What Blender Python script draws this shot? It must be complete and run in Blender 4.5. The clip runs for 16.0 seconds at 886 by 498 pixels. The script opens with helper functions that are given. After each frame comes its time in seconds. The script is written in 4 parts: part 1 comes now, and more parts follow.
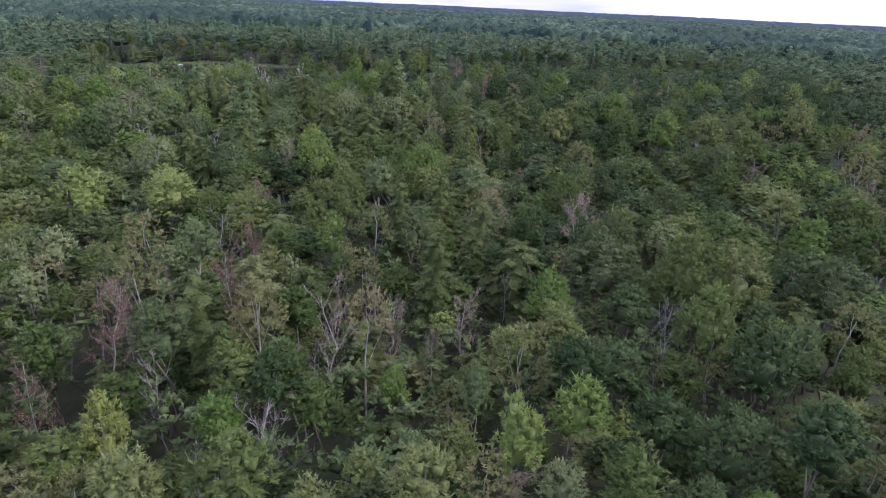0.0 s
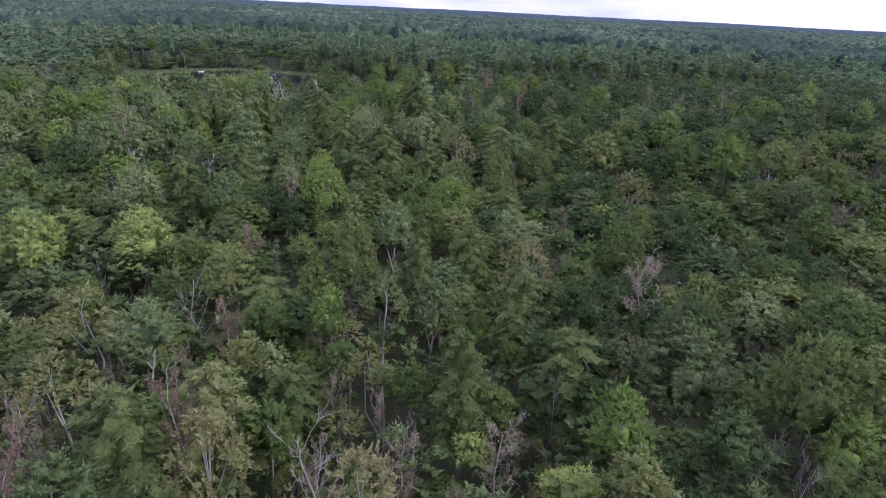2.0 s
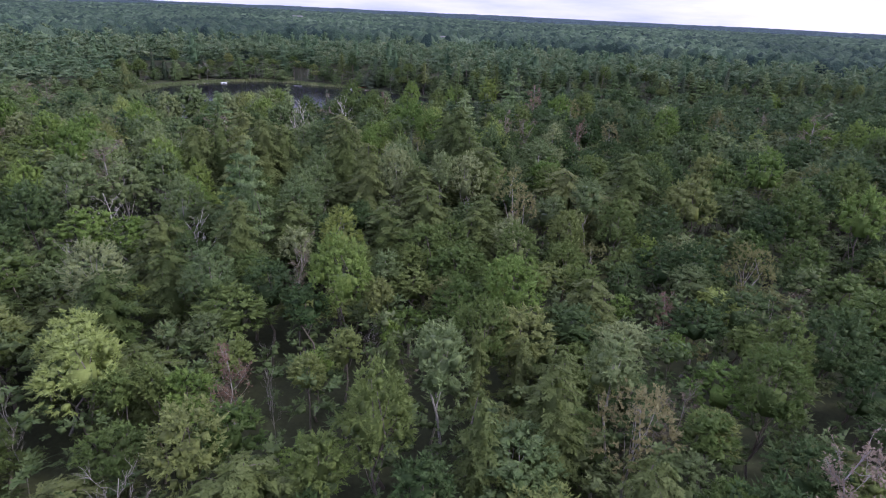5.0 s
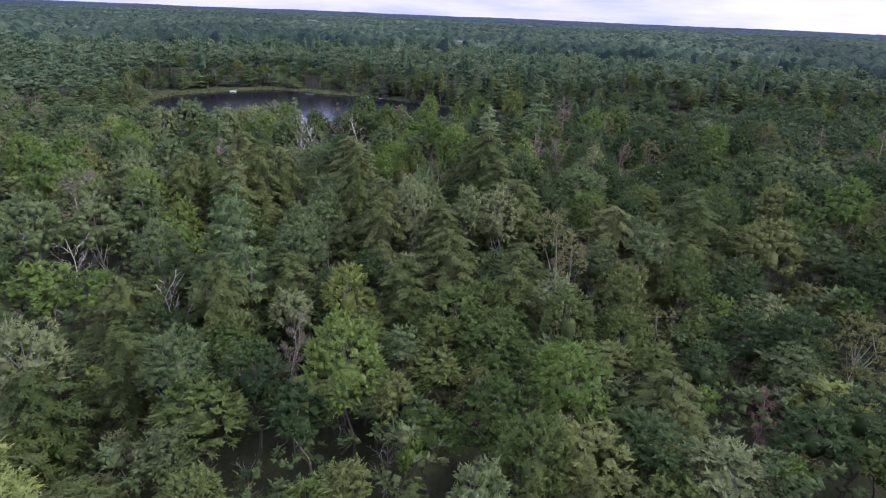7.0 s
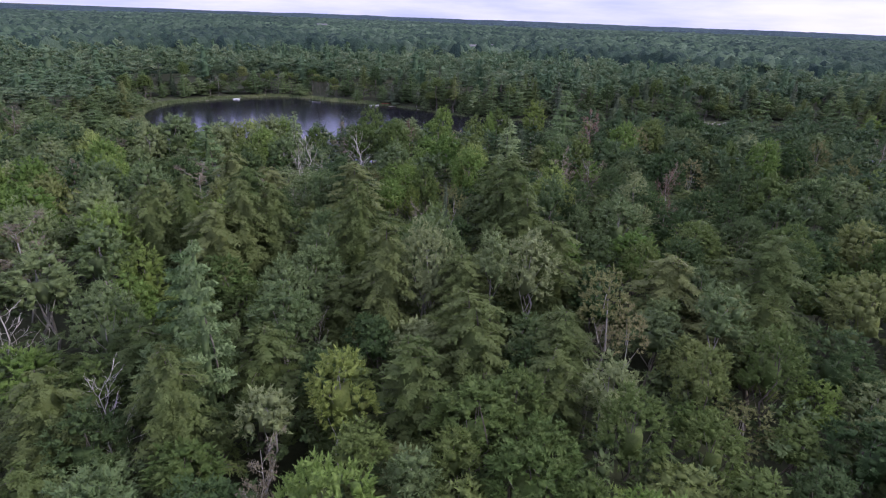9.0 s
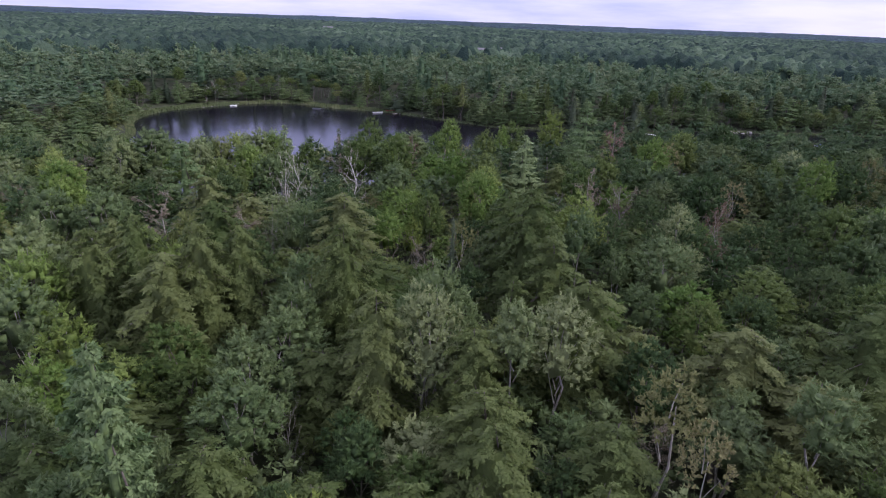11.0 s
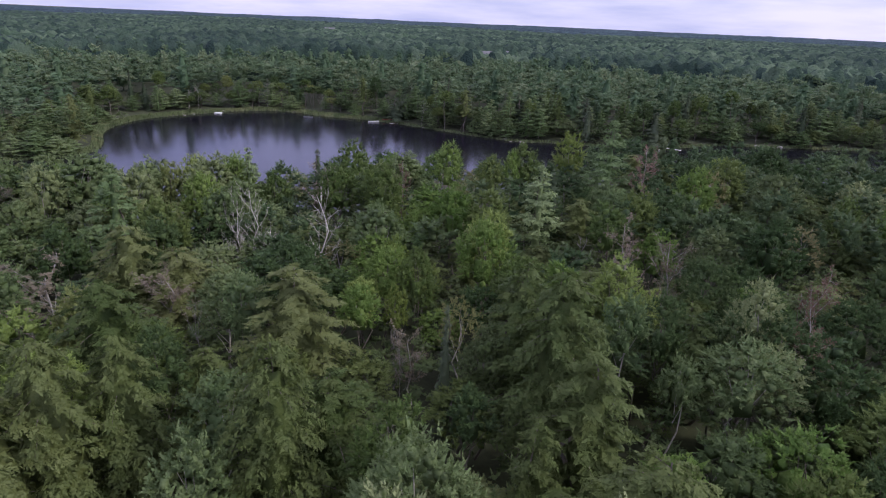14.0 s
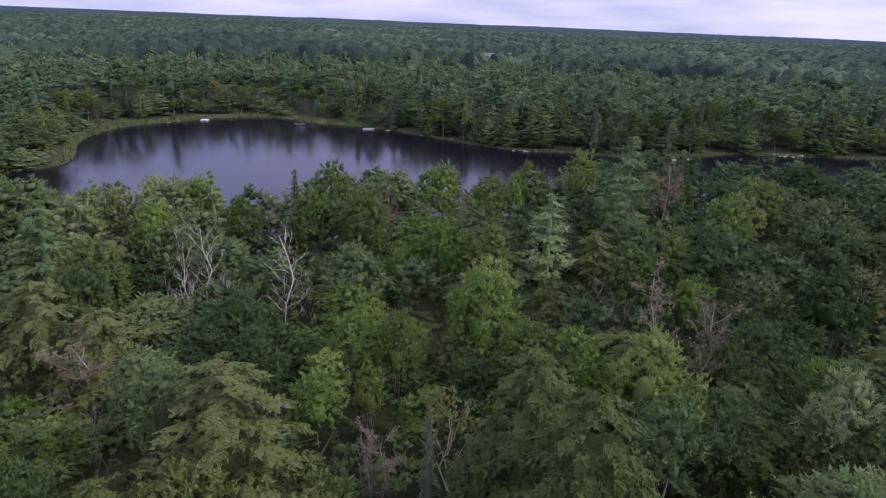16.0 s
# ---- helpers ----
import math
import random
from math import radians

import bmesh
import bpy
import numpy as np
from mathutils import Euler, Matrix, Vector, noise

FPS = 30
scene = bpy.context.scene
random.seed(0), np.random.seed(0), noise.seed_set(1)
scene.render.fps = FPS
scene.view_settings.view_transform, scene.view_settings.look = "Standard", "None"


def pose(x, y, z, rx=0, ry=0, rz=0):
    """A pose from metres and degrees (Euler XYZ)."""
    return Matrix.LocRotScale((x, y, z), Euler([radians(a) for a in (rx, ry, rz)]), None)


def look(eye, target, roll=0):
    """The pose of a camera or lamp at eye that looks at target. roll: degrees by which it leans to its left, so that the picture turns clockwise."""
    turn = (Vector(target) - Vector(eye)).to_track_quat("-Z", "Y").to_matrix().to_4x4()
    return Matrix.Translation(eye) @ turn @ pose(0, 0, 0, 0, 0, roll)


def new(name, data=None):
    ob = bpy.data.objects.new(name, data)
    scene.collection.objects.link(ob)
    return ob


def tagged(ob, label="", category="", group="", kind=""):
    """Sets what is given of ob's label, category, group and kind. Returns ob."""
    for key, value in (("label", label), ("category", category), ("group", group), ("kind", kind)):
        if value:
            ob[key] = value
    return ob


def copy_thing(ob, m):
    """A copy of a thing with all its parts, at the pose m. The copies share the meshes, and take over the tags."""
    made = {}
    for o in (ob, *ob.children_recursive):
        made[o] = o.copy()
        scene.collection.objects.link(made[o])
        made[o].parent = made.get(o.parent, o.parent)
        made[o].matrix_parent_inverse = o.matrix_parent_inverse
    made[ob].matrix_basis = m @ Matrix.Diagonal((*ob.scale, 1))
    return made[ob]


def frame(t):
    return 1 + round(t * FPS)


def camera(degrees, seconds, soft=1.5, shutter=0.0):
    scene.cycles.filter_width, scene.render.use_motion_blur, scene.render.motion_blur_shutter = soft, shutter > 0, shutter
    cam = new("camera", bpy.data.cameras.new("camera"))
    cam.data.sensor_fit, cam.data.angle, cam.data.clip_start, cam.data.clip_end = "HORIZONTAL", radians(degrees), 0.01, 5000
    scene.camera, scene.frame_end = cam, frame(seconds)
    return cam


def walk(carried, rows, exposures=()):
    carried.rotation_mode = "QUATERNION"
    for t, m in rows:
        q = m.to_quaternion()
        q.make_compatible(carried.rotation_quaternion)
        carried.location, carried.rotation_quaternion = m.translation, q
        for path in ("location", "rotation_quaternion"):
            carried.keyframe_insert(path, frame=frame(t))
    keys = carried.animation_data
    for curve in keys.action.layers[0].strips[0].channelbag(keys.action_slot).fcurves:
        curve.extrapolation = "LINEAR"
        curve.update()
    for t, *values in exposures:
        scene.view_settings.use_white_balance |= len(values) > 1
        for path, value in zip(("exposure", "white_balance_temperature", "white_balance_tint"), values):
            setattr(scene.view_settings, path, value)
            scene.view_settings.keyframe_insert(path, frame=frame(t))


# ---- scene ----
cam = camera(72.9, 16.0, 1.1)
# seconds, eye, yaw, pitch, roll
PATH = [
    (0, -1.040, 0.406, 37.260, -0.872, -22.395, 2.650),
    (1, -0.884, 8.745, 37.369, 0.504, -22.219, 2.748),
    (2, -1.608, 16.850, 37.597, 1.681, -22.090, 2.816),
    (3, -2.864, 24.770, 37.890, 2.712, -21.986, 2.828),
    (4, -4.396, 32.538, 38.202, 3.633, -21.891, 2.776),
    (5, -6.024, 40.182, 38.502, 4.467, -21.795, 2.668),
    (6, -7.629, 47.720, 38.762, 5.221, -21.695, 2.522),
    (7, -9.139, 55.171, 38.969, 5.894, -21.590, 2.363),
    (8, -10.516, 62.548, 39.114, 6.480, -21.484, 2.220),
    (9, -11.746, 69.867, 39.197, 6.970, -21.379, 2.118),
    (10, -12.829, 77.140, 39.225, 7.355, -21.283, 2.077),
    (11, -13.774, 84.375, 39.211, 7.634, -21.200, 2.106),
    (12, -14.593, 91.578, 39.175, 7.812, -21.134, 2.199),
    (13, -15.294, 98.746, 39.139, 7.910, -21.086, 2.331),
    (14, -15.883, 105.860, 39.134, 7.966, -21.054, 2.453),
    (15, -16.363, 112.888, 39.191, 8.040, -21.031, 2.487),
    (16, -16.732, 119.773, 39.345, 8.220, -21.003, 2.325),
]
walk(cam, [(t, pose(x, y, z, 90 + pitch, 0, yaw) @ pose(0, 0, 0, 0, 0, roll)) for t, x, y, z, yaw, pitch, roll in PATH], exposures=[(0, 0.22, 5830, 16), (4, 0.14, 5830, 16), (8, -0.01, 5890, 15), (12, -0.19, 5990, 14), (16, -0.28, 6100, 13)])

# ---- world, sun ----
SUN_DIR = Vector((0.83, 0.0, 0.56)).normalized()   # towards the sun
world = bpy.data.worlds.new("overcast_sky")
scene.world = world
world.use_nodes = True
wn, wl = world.node_tree.nodes, world.node_tree.links
wn.clear()
sky = wn.new("ShaderNodeTexSky")
sky.sky_type = "NISHITA"
sky.sun_disc = False
sky.sun_elevation = math.asin(SUN_DIR.z)
sky.sun_rotation = math.atan2(SUN_DIR.x, SUN_DIR.y)
sky_gain = wn.new("ShaderNodeVectorMath")
sky_gain.operation = "SCALE"
sky_gain.inputs["Scale"].default_value = 0.11
coord = wn.new("ShaderNodeTexCoord")
stretch = wn.new("ShaderNodeMapping")
stretch.inputs["Scale"].default_value = (1.3, 1.3, 9.0)
clouds = wn.new("ShaderNodeTexNoise")
clouds.inputs["Scale"].default_value = 2.6
clouds.inputs["Detail"].default_value = 6
clouds.inputs["Roughness"].default_value = 0.55
cover = wn.new("ShaderNodeValToRGB")
cover.color_ramp.elements[0].position, cover.color_ramp.elements[1].position = 0.36, 0.66
cover.color_ramp.elements[0].color, cover.color_ramp.elements[1].color = (0.70, 0.73, 1.06, 1), (1.16, 1.11, 1.30, 1)
veil = wn.new("ShaderNodeMixRGB")
veil.inputs["Fac"].default_value = 0.86
height = wn.new("ShaderNodeSeparateXYZ")
higher = wn.new("ShaderNodeValToRGB")
higher.color_ramp.elements[0].position, higher.color_ramp.elements[1].position = 0.04, 0.22
higher.color_ramp.elements[0].color, higher.color_ramp.elements[1].color = (1.02, 1.00, 1.06, 1), (1.08, 1.08, 1.42, 1)
zenith = higher.color_ramp.elements.new(0.62)
zenith.color = (1.70, 1.62, 1.60, 1)
lift = wn.new("ShaderNodeVectorMath")
lift.operation = "MULTIPLY"
background = wn.new("ShaderNodeBackground")
background.inputs["Strength"].default_value = 1.0
sky_out = wn.new("ShaderNodeOutputWorld")
wl.new(sky.outputs["Color"], sky_gain.inputs[0])
wl.new(coord.outputs["Generated"], stretch.inputs["Vector"])
wl.new(stretch.outputs["Vector"], clouds.inputs["Vector"])
wl.new(clouds.outputs["Fac"], cover.inputs["Fac"])
wl.new(sky_gain.outputs["Vector"], veil.inputs["Color1"])
wl.new(coord.outputs["Generated"], height.inputs["Vector"])
wl.new(height.outputs["Z"], higher.inputs["Fac"])
wl.new(cover.outputs["Color"], lift.inputs[0])
wl.new(higher.outputs["Color"], lift.inputs[1])
wl.new(lift.outputs["Vector"], veil.inputs["Color2"])
wl.new(veil.outputs["Color"], background.inputs["Color"])
wl.new(background.outputs["Background"], sky_out.inputs["Surface"])

sun_data = bpy.data.lights.new("sun", "SUN")
sun_data.energy = 3.0
sun_data.angle = radians(7)
sun_data.color = (1.0, 0.91, 0.78)
sun = new("sun", sun_data)
sun.matrix_world = look(SUN_DIR * 400, (0, 0, 0))

# ---- materials ----


def ramp(nt, stops):
    n = nt.nodes.new("ShaderNodeValToRGB")
    while len(n.color_ramp.elements) < len(stops):
        n.color_ramp.elements.new(0.5)
    for e, (p, c) in zip(n.color_ramp.elements, stops):
        e.position, e.color = p, (*c, 1)
    return n


def blank(name):
    m = bpy.data.materials.new(name)
    m.use_nodes = True
    nt = m.node_tree
    return m, nt, nt.nodes["Principled BSDF"], nt.nodes["Material Output"]


def hue(c, dh=0.0, ds=1.0, dv=1.0):
    import colorsys
    h, s, v = colorsys.rgb_to_hsv(*c)
    return colorsys.hsv_to_rgb((h + dh) % 1, min(1, s * ds), v * dv)


def foliage(name, base, swing=0.02, dry=0.0, gloss=0.55, by_place=False, leaves=7.0, cut=0.0):
    """Leaves: the colour and facing vary from leaf to leaf and from tree to tree, and light shines through them. cut: gaps between the leaves of a spray."""
    m, nt, bsdf, out = blank(name)
    geo = nt.nodes.new("ShaderNodeNewGeometry")
    info = nt.nodes.new("ShaderNodeObjectInfo")
    single = nt.nodes.new("ShaderNodeTexVoronoi")
    single.inputs["Scale"].default_value = leaves
    nt.links.new(geo.outputs["Position"], single.inputs["Vector"])
    split = nt.nodes.new("ShaderNodeSeparateColor")
    nt.links.new(single.outputs["Color"], split.inputs["Color"])
    both_random = nt.nodes.new("ShaderNodeMixRGB")
    both_random.inputs["Fac"].default_value = 0.45
    nt.links.new(split.outputs["Red"], both_random.inputs["Color1"])
    nt.links.new(geo.outputs["Random Per Island"], both_random.inputs["Color2"])
    leafs = ramp(nt, [(0.12, hue(base, swing * 0.4, 1.05, 0.80)), (0.5, hue(base, 0, 1, 1.04)), (0.8, hue(base, -swing * 0.5, 0.95, 1.25)),
                      (1.0, hue(base, -swing * 1.2, 0.88, 1.5))])
    nt.links.new(both_random.outputs["Color"], leafs.inputs["Fac"])
    trees = ramp(nt, [(0.0, hue(base, swing * 1.2, 1.05, 0.62)), (0.3, hue(base, swing * 0.3, 1.0, 0.90)), (0.7, hue(base, -swing * 0.6, 0.97, 1.22)), (1.0, hue(base, -swing * 1.8, 0.86, 1.75))])
    if by_place:
        cells = nt.nodes.new("ShaderNodeTexVoronoi")
        cells.inputs["Scale"].default_value = 0.17
        flat = nt.nodes.new("ShaderNodeMapping")
        flat.inputs["Scale"].default_value = (1, 1, 0)
        nt.links.new(geo.outputs["Position"], flat.inputs["Vector"])
        nt.links.new(flat.outputs["Vector"], cells.inputs["Vector"])
        nt.links.new(cells.outputs["Color"], trees.inputs["Fac"])
    else:
        nt.links.new(info.outputs["Random"], trees.inputs["Fac"])
    mix = nt.nodes.new("ShaderNodeMixRGB")
    mix.inputs["Fac"].default_value = 0.60
    nt.links.new(leafs.outputs["Color"], mix.inputs["Color1"])
    nt.links.new(trees.outputs["Color"], mix.inputs["Color2"])
    spots = nt.nodes.new("ShaderNodeTexNoise")
    spots.inputs["Scale"].default_value = 0.7
    spots.inputs["Detail"].default_value = 2
    nt.links.new(geo.outputs["Position"], spots.inputs["Vector"])
    worn = ramp(nt, [(0.45, (0, 0, 0)), (0.72, (1, 1, 1))])
    nt.links.new(spots.outputs["Fac"], worn.inputs["Fac"])
    dryness = nt.nodes.new("ShaderNodeMath")
    dryness.operation = "MULTIPLY"
    dryness.inputs[1].default_value = 0.3 + dry
    nt.links.new(worn.outputs["Color"], dryness.inputs[0])
    mix2 = nt.nodes.new("ShaderNodeMixRGB")
    mix2.inputs["Color2"].default_value = (*((0.12, 0.095, 0.06) if dry else hue(base, -0.03, 0.9, 1.2)), 1)
    nt.links.new(dryness.outputs[0], mix2.inputs["Fac"])
    nt.links.new(mix.outputs["Color"], mix2.inputs["Color1"])
    nt.links.new(mix2.outputs["Color"], bsdf.inputs["Base Color"])
    # each leaf faces its own way
    away = nt.nodes.new("ShaderNodeVectorMath")
    away.operation = "MULTIPLY_ADD"
    away.inputs[1].default_value = (0.34, 0.34, 0.32)
    away.inputs[2].default_value = (-0.17, -0.17, -0.06)
    nt.links.new(single.outputs["Color"], away.inputs[0])
    facing = nt.nodes.new("ShaderNodeVectorMath")
    nt.links.new(away.outputs["Vector"], facing.inputs[0])
    nt.links.new(geo.outputs["Normal"], facing.inputs[1])
    straight = nt.nodes.new("ShaderNodeVectorMath")
    straight.operation = "NORMALIZE"
    nt.links.new(facing.outputs["Vector"], straight.inputs[0])
    nt.links.new(straight.outputs["Vector"], bsdf.inputs["Normal"])
    bsdf.inputs["Roughness"].default_value = gloss
    bsdf.inputs["Specular IOR Level"].default_value = 0.12
    glow = nt.nodes.new("ShaderNodeBsdfTranslucent")
    nt.links.new(mix2.outputs["Color"], glow.inputs["Color"])
    both = nt.nodes.new("ShaderNodeMixShader")
    both.inputs["Fac"].default_value = 0.34
    nt.links.new(bsdf.outputs["BSDF"], both.inputs[1])
    nt.links.new(glow.outputs["BSDF"], both.inputs[2])
    last = both
    if cut:
        gap = nt.nodes.new("ShaderNodeMath")
        gap.operation = "GREATER_THAN"
        gap.inputs[1].default_value = cut
        nt.links.new(single.outputs["Distance"], gap.inputs[0])
        clear = nt.nodes.new("ShaderNodeBsdfTransparent")
        last = nt.nodes.new("ShaderNodeMixShader")
        nt.links.new(gap.outputs[0], last.inputs["Fac"])
        nt.links.new(both.outputs["Shader"], last.inputs[1])
        nt.links.new(clear.outputs["BSDF"], last.inputs[2])
    nt.links.new(last.outputs["Shader"], out.inputs["Surface"])
    return m


def rough(name, a, b, scale, roughness=0.85, bump=0.3, stretch_z=1.0, metal=0.0):
    """Two colours broken up by noise at two scales, with relief."""
    m, nt, bsdf, out = blank(name)
    tc = nt.nodes.new("ShaderNodeTexCoord")
    mp = nt.nodes.new("ShaderNodeMapping")
    mp.inputs["Scale"].default_value = (1, 1, stretch_z)
    nt.links.new(tc.outputs["Object"], mp.inputs["Vector"])
    big, small = nt.nodes.new("ShaderNodeTexNoise"), nt.nodes.new("ShaderNodeTexNoise")
    big.inputs["Scale"].default_value, small.inputs["Scale"].default_value = scale, scale * 7.3
    small.inputs["Detail"].default_value = 5
    add = nt.nodes.new("ShaderNodeMath")
    add.operation = "MULTIPLY_ADD"
    add.inputs[1].default_value = 0.45
    for n in (big, small):
        nt.links.new(mp.outputs["Vector"], n.inputs["Vector"])
    half = nt.nodes.new("ShaderNodeMath")
    half.operation = "MULTIPLY"
    half.inputs[1].default_value = 0.55
    nt.links.new(big.outputs["Fac"], half.inputs[0])
    nt.links.new(small.outputs["Fac"], add.inputs[0])
    nt.links.new(half.outputs[0], add.inputs[2])
    col = ramp(nt, [(0.34, a), (0.66, b)])
    nt.links.new(add.outputs[0], col.inputs["Fac"])
    nt.links.new(col.outputs["Color"], bsdf.inputs["Base Color"])
    bsdf.inputs["Roughness"].default_value, bsdf.inputs["Metallic"].default_value = roughness, metal
    bp = nt.nodes.new("ShaderNodeBump")
    bp.inputs["Strength"].default_value = bump
    nt.links.new(add.outputs[0], bp.inputs["Height"])
    nt.links.new(bp.outputs["Normal"], bsdf.inputs["Normal"])
    return m


LEAF_COLOURS = dict(
    maple=("maple_leaves", (0.107, 0.154, 0.044), dict(swing=0.03)),
    bright_maple=("young_maple_leaves", (0.145, 0.222, 0.053), dict(swing=0.025)),
    dark_maple=("dark_maple_leaves", (0.064, 0.104, 0.037), dict(swing=0.025)),
    silver_maple=("silver_leaves", (0.142, 0.196, 0.080), dict(swing=0.03)),
    hemlock=("hemlock_needles", (0.098, 0.134, 0.043), dict(swing=0.025)),
    pine=("pine_needles", (0.145, 0.213, 0.088), dict(swing=0.02)),
    spruce=("spruce_needles", (0.083, 0.114, 0.065), dict(swing=0.02)),
    yellow_birch=("yellowing_leaves", (0.175, 0.229, 0.056), dict(swing=0.03)),
    dying=("dying_leaves", (0.160, 0.108, 0.078), dict(swing=0.02, dry=0.2)),
    thin_ash=("thin_leaves", (0.183, 0.161, 0.110), dict(swing=0.03, dry=0.25)),
    poplar=("poplar_leaves", (0.163, 0.175, 0.069), dict(swing=0.03)),
    shrub=("undergrowth_leaves", (0.100, 0.143, 0.056), dict(swing=0.03, by_place=True)),
    # woods and pinewoods: some of the blue is haze mixed into the colour
    woods=("hazy_far_leaves", (0.120, 0.178, 0.092), dict(swing=0.045, by_place=True)),
    pinewoods=("hazy_far_needles", (0.096, 0.158, 0.083), dict(swing=0.03, by_place=True)),
    thick=("wood_leaves", (0.068, 0.110, 0.047), dict(swing=0.035, by_place=True)),
    grass=("shore_grass_blades", (0.128, 0.165, 0.073), dict(swing=0.03, by_place=True)),)
SIZES = dict(hemlock=10.5, pine=6.0, spruce=8.0, shrub=5.0, woods=2.6, pinewoods=2.6, grass=6.0, silver_maple=8.0)
CUTS = dict(hemlock=0.6, pine=0.64, spruce=0.6, grass=0.0)
LEAF = {k: (foliage(n, c, leaves=SIZES.get(k, 8.5), cut=CUTS.get(k, 0.61), **kw), foliage(n + "_inside", c, leaves=SIZES.get(k, 8.5), **kw))
        for k, (n, c, kw) in LEAF_COLOURS.items()}
BARK = rough("grey_brown_bark", (0.075, 0.062, 0.050), (0.20, 0.175, 0.150), 3.0, 0.9, 0.5, 0.3)
PALE_BARK = rough("silver_grey_bark", (0.17, 0.155, 0.14), (0.38, 0.36, 0.33), 2.5, 0.85, 0.35, 0.3)
WHITE_BARK = rough("bleached_white_wood", (0.34, 0.31, 0.28), (0.66, 0.63, 0.58), 2.0, 0.8, 0.3, 0.25)
SOIL = rough("leaf_litter", (0.026, 0.032, 0.013), (0.056, 0.066, 0.028), 0.35, 0.95, 0.6)

# ---- mesh tools ----
RNG = np.random.default_rng(7)


NO3, NO4 = np.zeros((0, 3), int), np.zeros((0, 4), int)


def sheet(name, geometry, material):
    """A mesh from places, triangles and quads."""
    v, f3, f4 = geometry
    me = bpy.data.meshes.new(name)
    me.vertices.add(len(v))
    me.vertices.foreach_set("co", np.ascontiguousarray(v, np.float32).ravel())
    me.loops.add(f3.size + f4.size)
    me.loops.foreach_set("vertex_index", np.concatenate([f3.ravel(), f4.ravel()]).astype(np.int32))
    me.polygons.add(len(f3) + len(f4))
    starts = np.concatenate([np.arange(len(f3)) * 3, f3.size + np.arange(len(f4)) * 4])
    me.polygons.foreach_set("loop_start", starts.astype(np.int32))
    for one in material if isinstance(material, tuple) else (material,):
        me.materials.append(one)
    if isinstance(material, tuple):
        me.polygons.foreach_set("material_index", np.concatenate([np.zeros(len(f3), np.int32), np.ones(len(f4), np.int32)]))
    me.update(calc_edges=True)
    return me


def unit(v):
    return v / np.maximum(np.linalg.norm(v, axis=-1, keepdims=True), 1e-9)


def sprays(p, n, along, length, width, rng):
    """Small pointed leaf sprays at the places p, lying across n and pointing along."""
    n = unit(n)
    a = unit(along - n * np.sum(along * n, 1, keepdims=True))
    b = np.cross(n, a)
    length, width = length[:, None], width[:, None]
    skew = rng.uniform(-0.3, 0.3, (len(p), 1))
    v = np.stack([p - a * length * 0.4 + b * width * 0.5, p + a * length * 0.6 + b * width * skew, p - a * length * (0.4 - skew * 0.5) - b * width * 0.5], 1).reshape(-1, 3)
    return v, np.arange(len(v)).reshape(-1, 3), NO4


def tube(pts, radii, sides=5):
    """A tapered tube along pts."""
    pts, radii = np.asarray(pts, float), np.asarray(radii, float)
    d = unit(np.gradient(pts, axis=0))
    u = unit(np.cross(d, np.where(np.abs(d[:, 2:3]) > 0.9, [[1.0, 0, 0]], [[0, 0, 1.0]])))
    w = np.cross(d, u)
    a = np.linspace(0, 2 * np.pi, sides, endpoint=False)
    ring = u[:, None] * np.cos(a)[None, :, None] + w[:, None] * np.sin(a)[None, :, None]
    v = (pts[:, None] + ring * radii[:, None, None]).reshape(-1, 3)
    k = np.arange(len(pts) - 1)[:, None] * sides
    j = np.arange(sides)[None]
    f = np.stack([k + j, k + (j + 1) % sides, k + sides + (j + 1) % sides, k + sides + j], -1).reshape(-1, 4)
    return v, NO3, f


def joined(pieces):
    vs, f3s, f4s, n = [], [], [], 0
    for v, f3, f4 in pieces:
        vs.append(v)
        f3s.append(f3 + n)
        f4s.append(f4 + n)
        n += len(v)
    return np.concatenate(vs), np.concatenate(f3s), np.concatenate(f4s)


CORNERS = np.array([(x, y, z) for x in (-1, 1) for y in (-1, 1) for z in (-1, 1)]) * 0.577
SIDES = np.array([(0, 1, 3, 2), (4, 6, 7, 5), (0, 4, 5, 1), (2, 3, 7, 6), (0, 2, 6, 4), (1, 5, 7, 3)])


def clumps(c, r, rng, squash=0.85):
    """Uneven dense cores of leafy boughs at the places c."""
    a = rng.uniform(0, 6.283, len(c))
    x = CORNERS[None, :, 0] * np.cos(a)[:, None] - CORNERS[None, :, 1] * np.sin(a)[:, None]
    y = CORNERS[None, :, 0] * np.sin(a)[:, None] + CORNERS[None, :, 1] * np.cos(a)[:, None]
    k = np.stack([x, y, np.broadcast_to(CORNERS[None, :, 2] * squash, x.shape)], -1) * rng.uniform(0.75, 1.25, (len(c), 8, 1))
    v = (c[:, None] + k * np.asarray(r)[:, None, None]).reshape(-1, 3)
    return v, NO3, (np.arange(len(c))[:, None, None] * 8 + SIDES[None]).reshape(-1, 4)


def bent(a, b, sag, rng, k=5):
    """A slightly crooked way from a to b."""
    s = np.linspace(0, 1, k)[:, None]
    p = a + (b - a) * s + np.array([[0, 0, 1.0]]) * sag * (4 * s * (1 - s))
    p[1:-1] += rng.normal(0, 0.03 * np.linalg.norm(b - a), (k - 2, 3))
    return p


# ---- kinds of tree: each gives the wood and the leaves of a tree of unit size ----


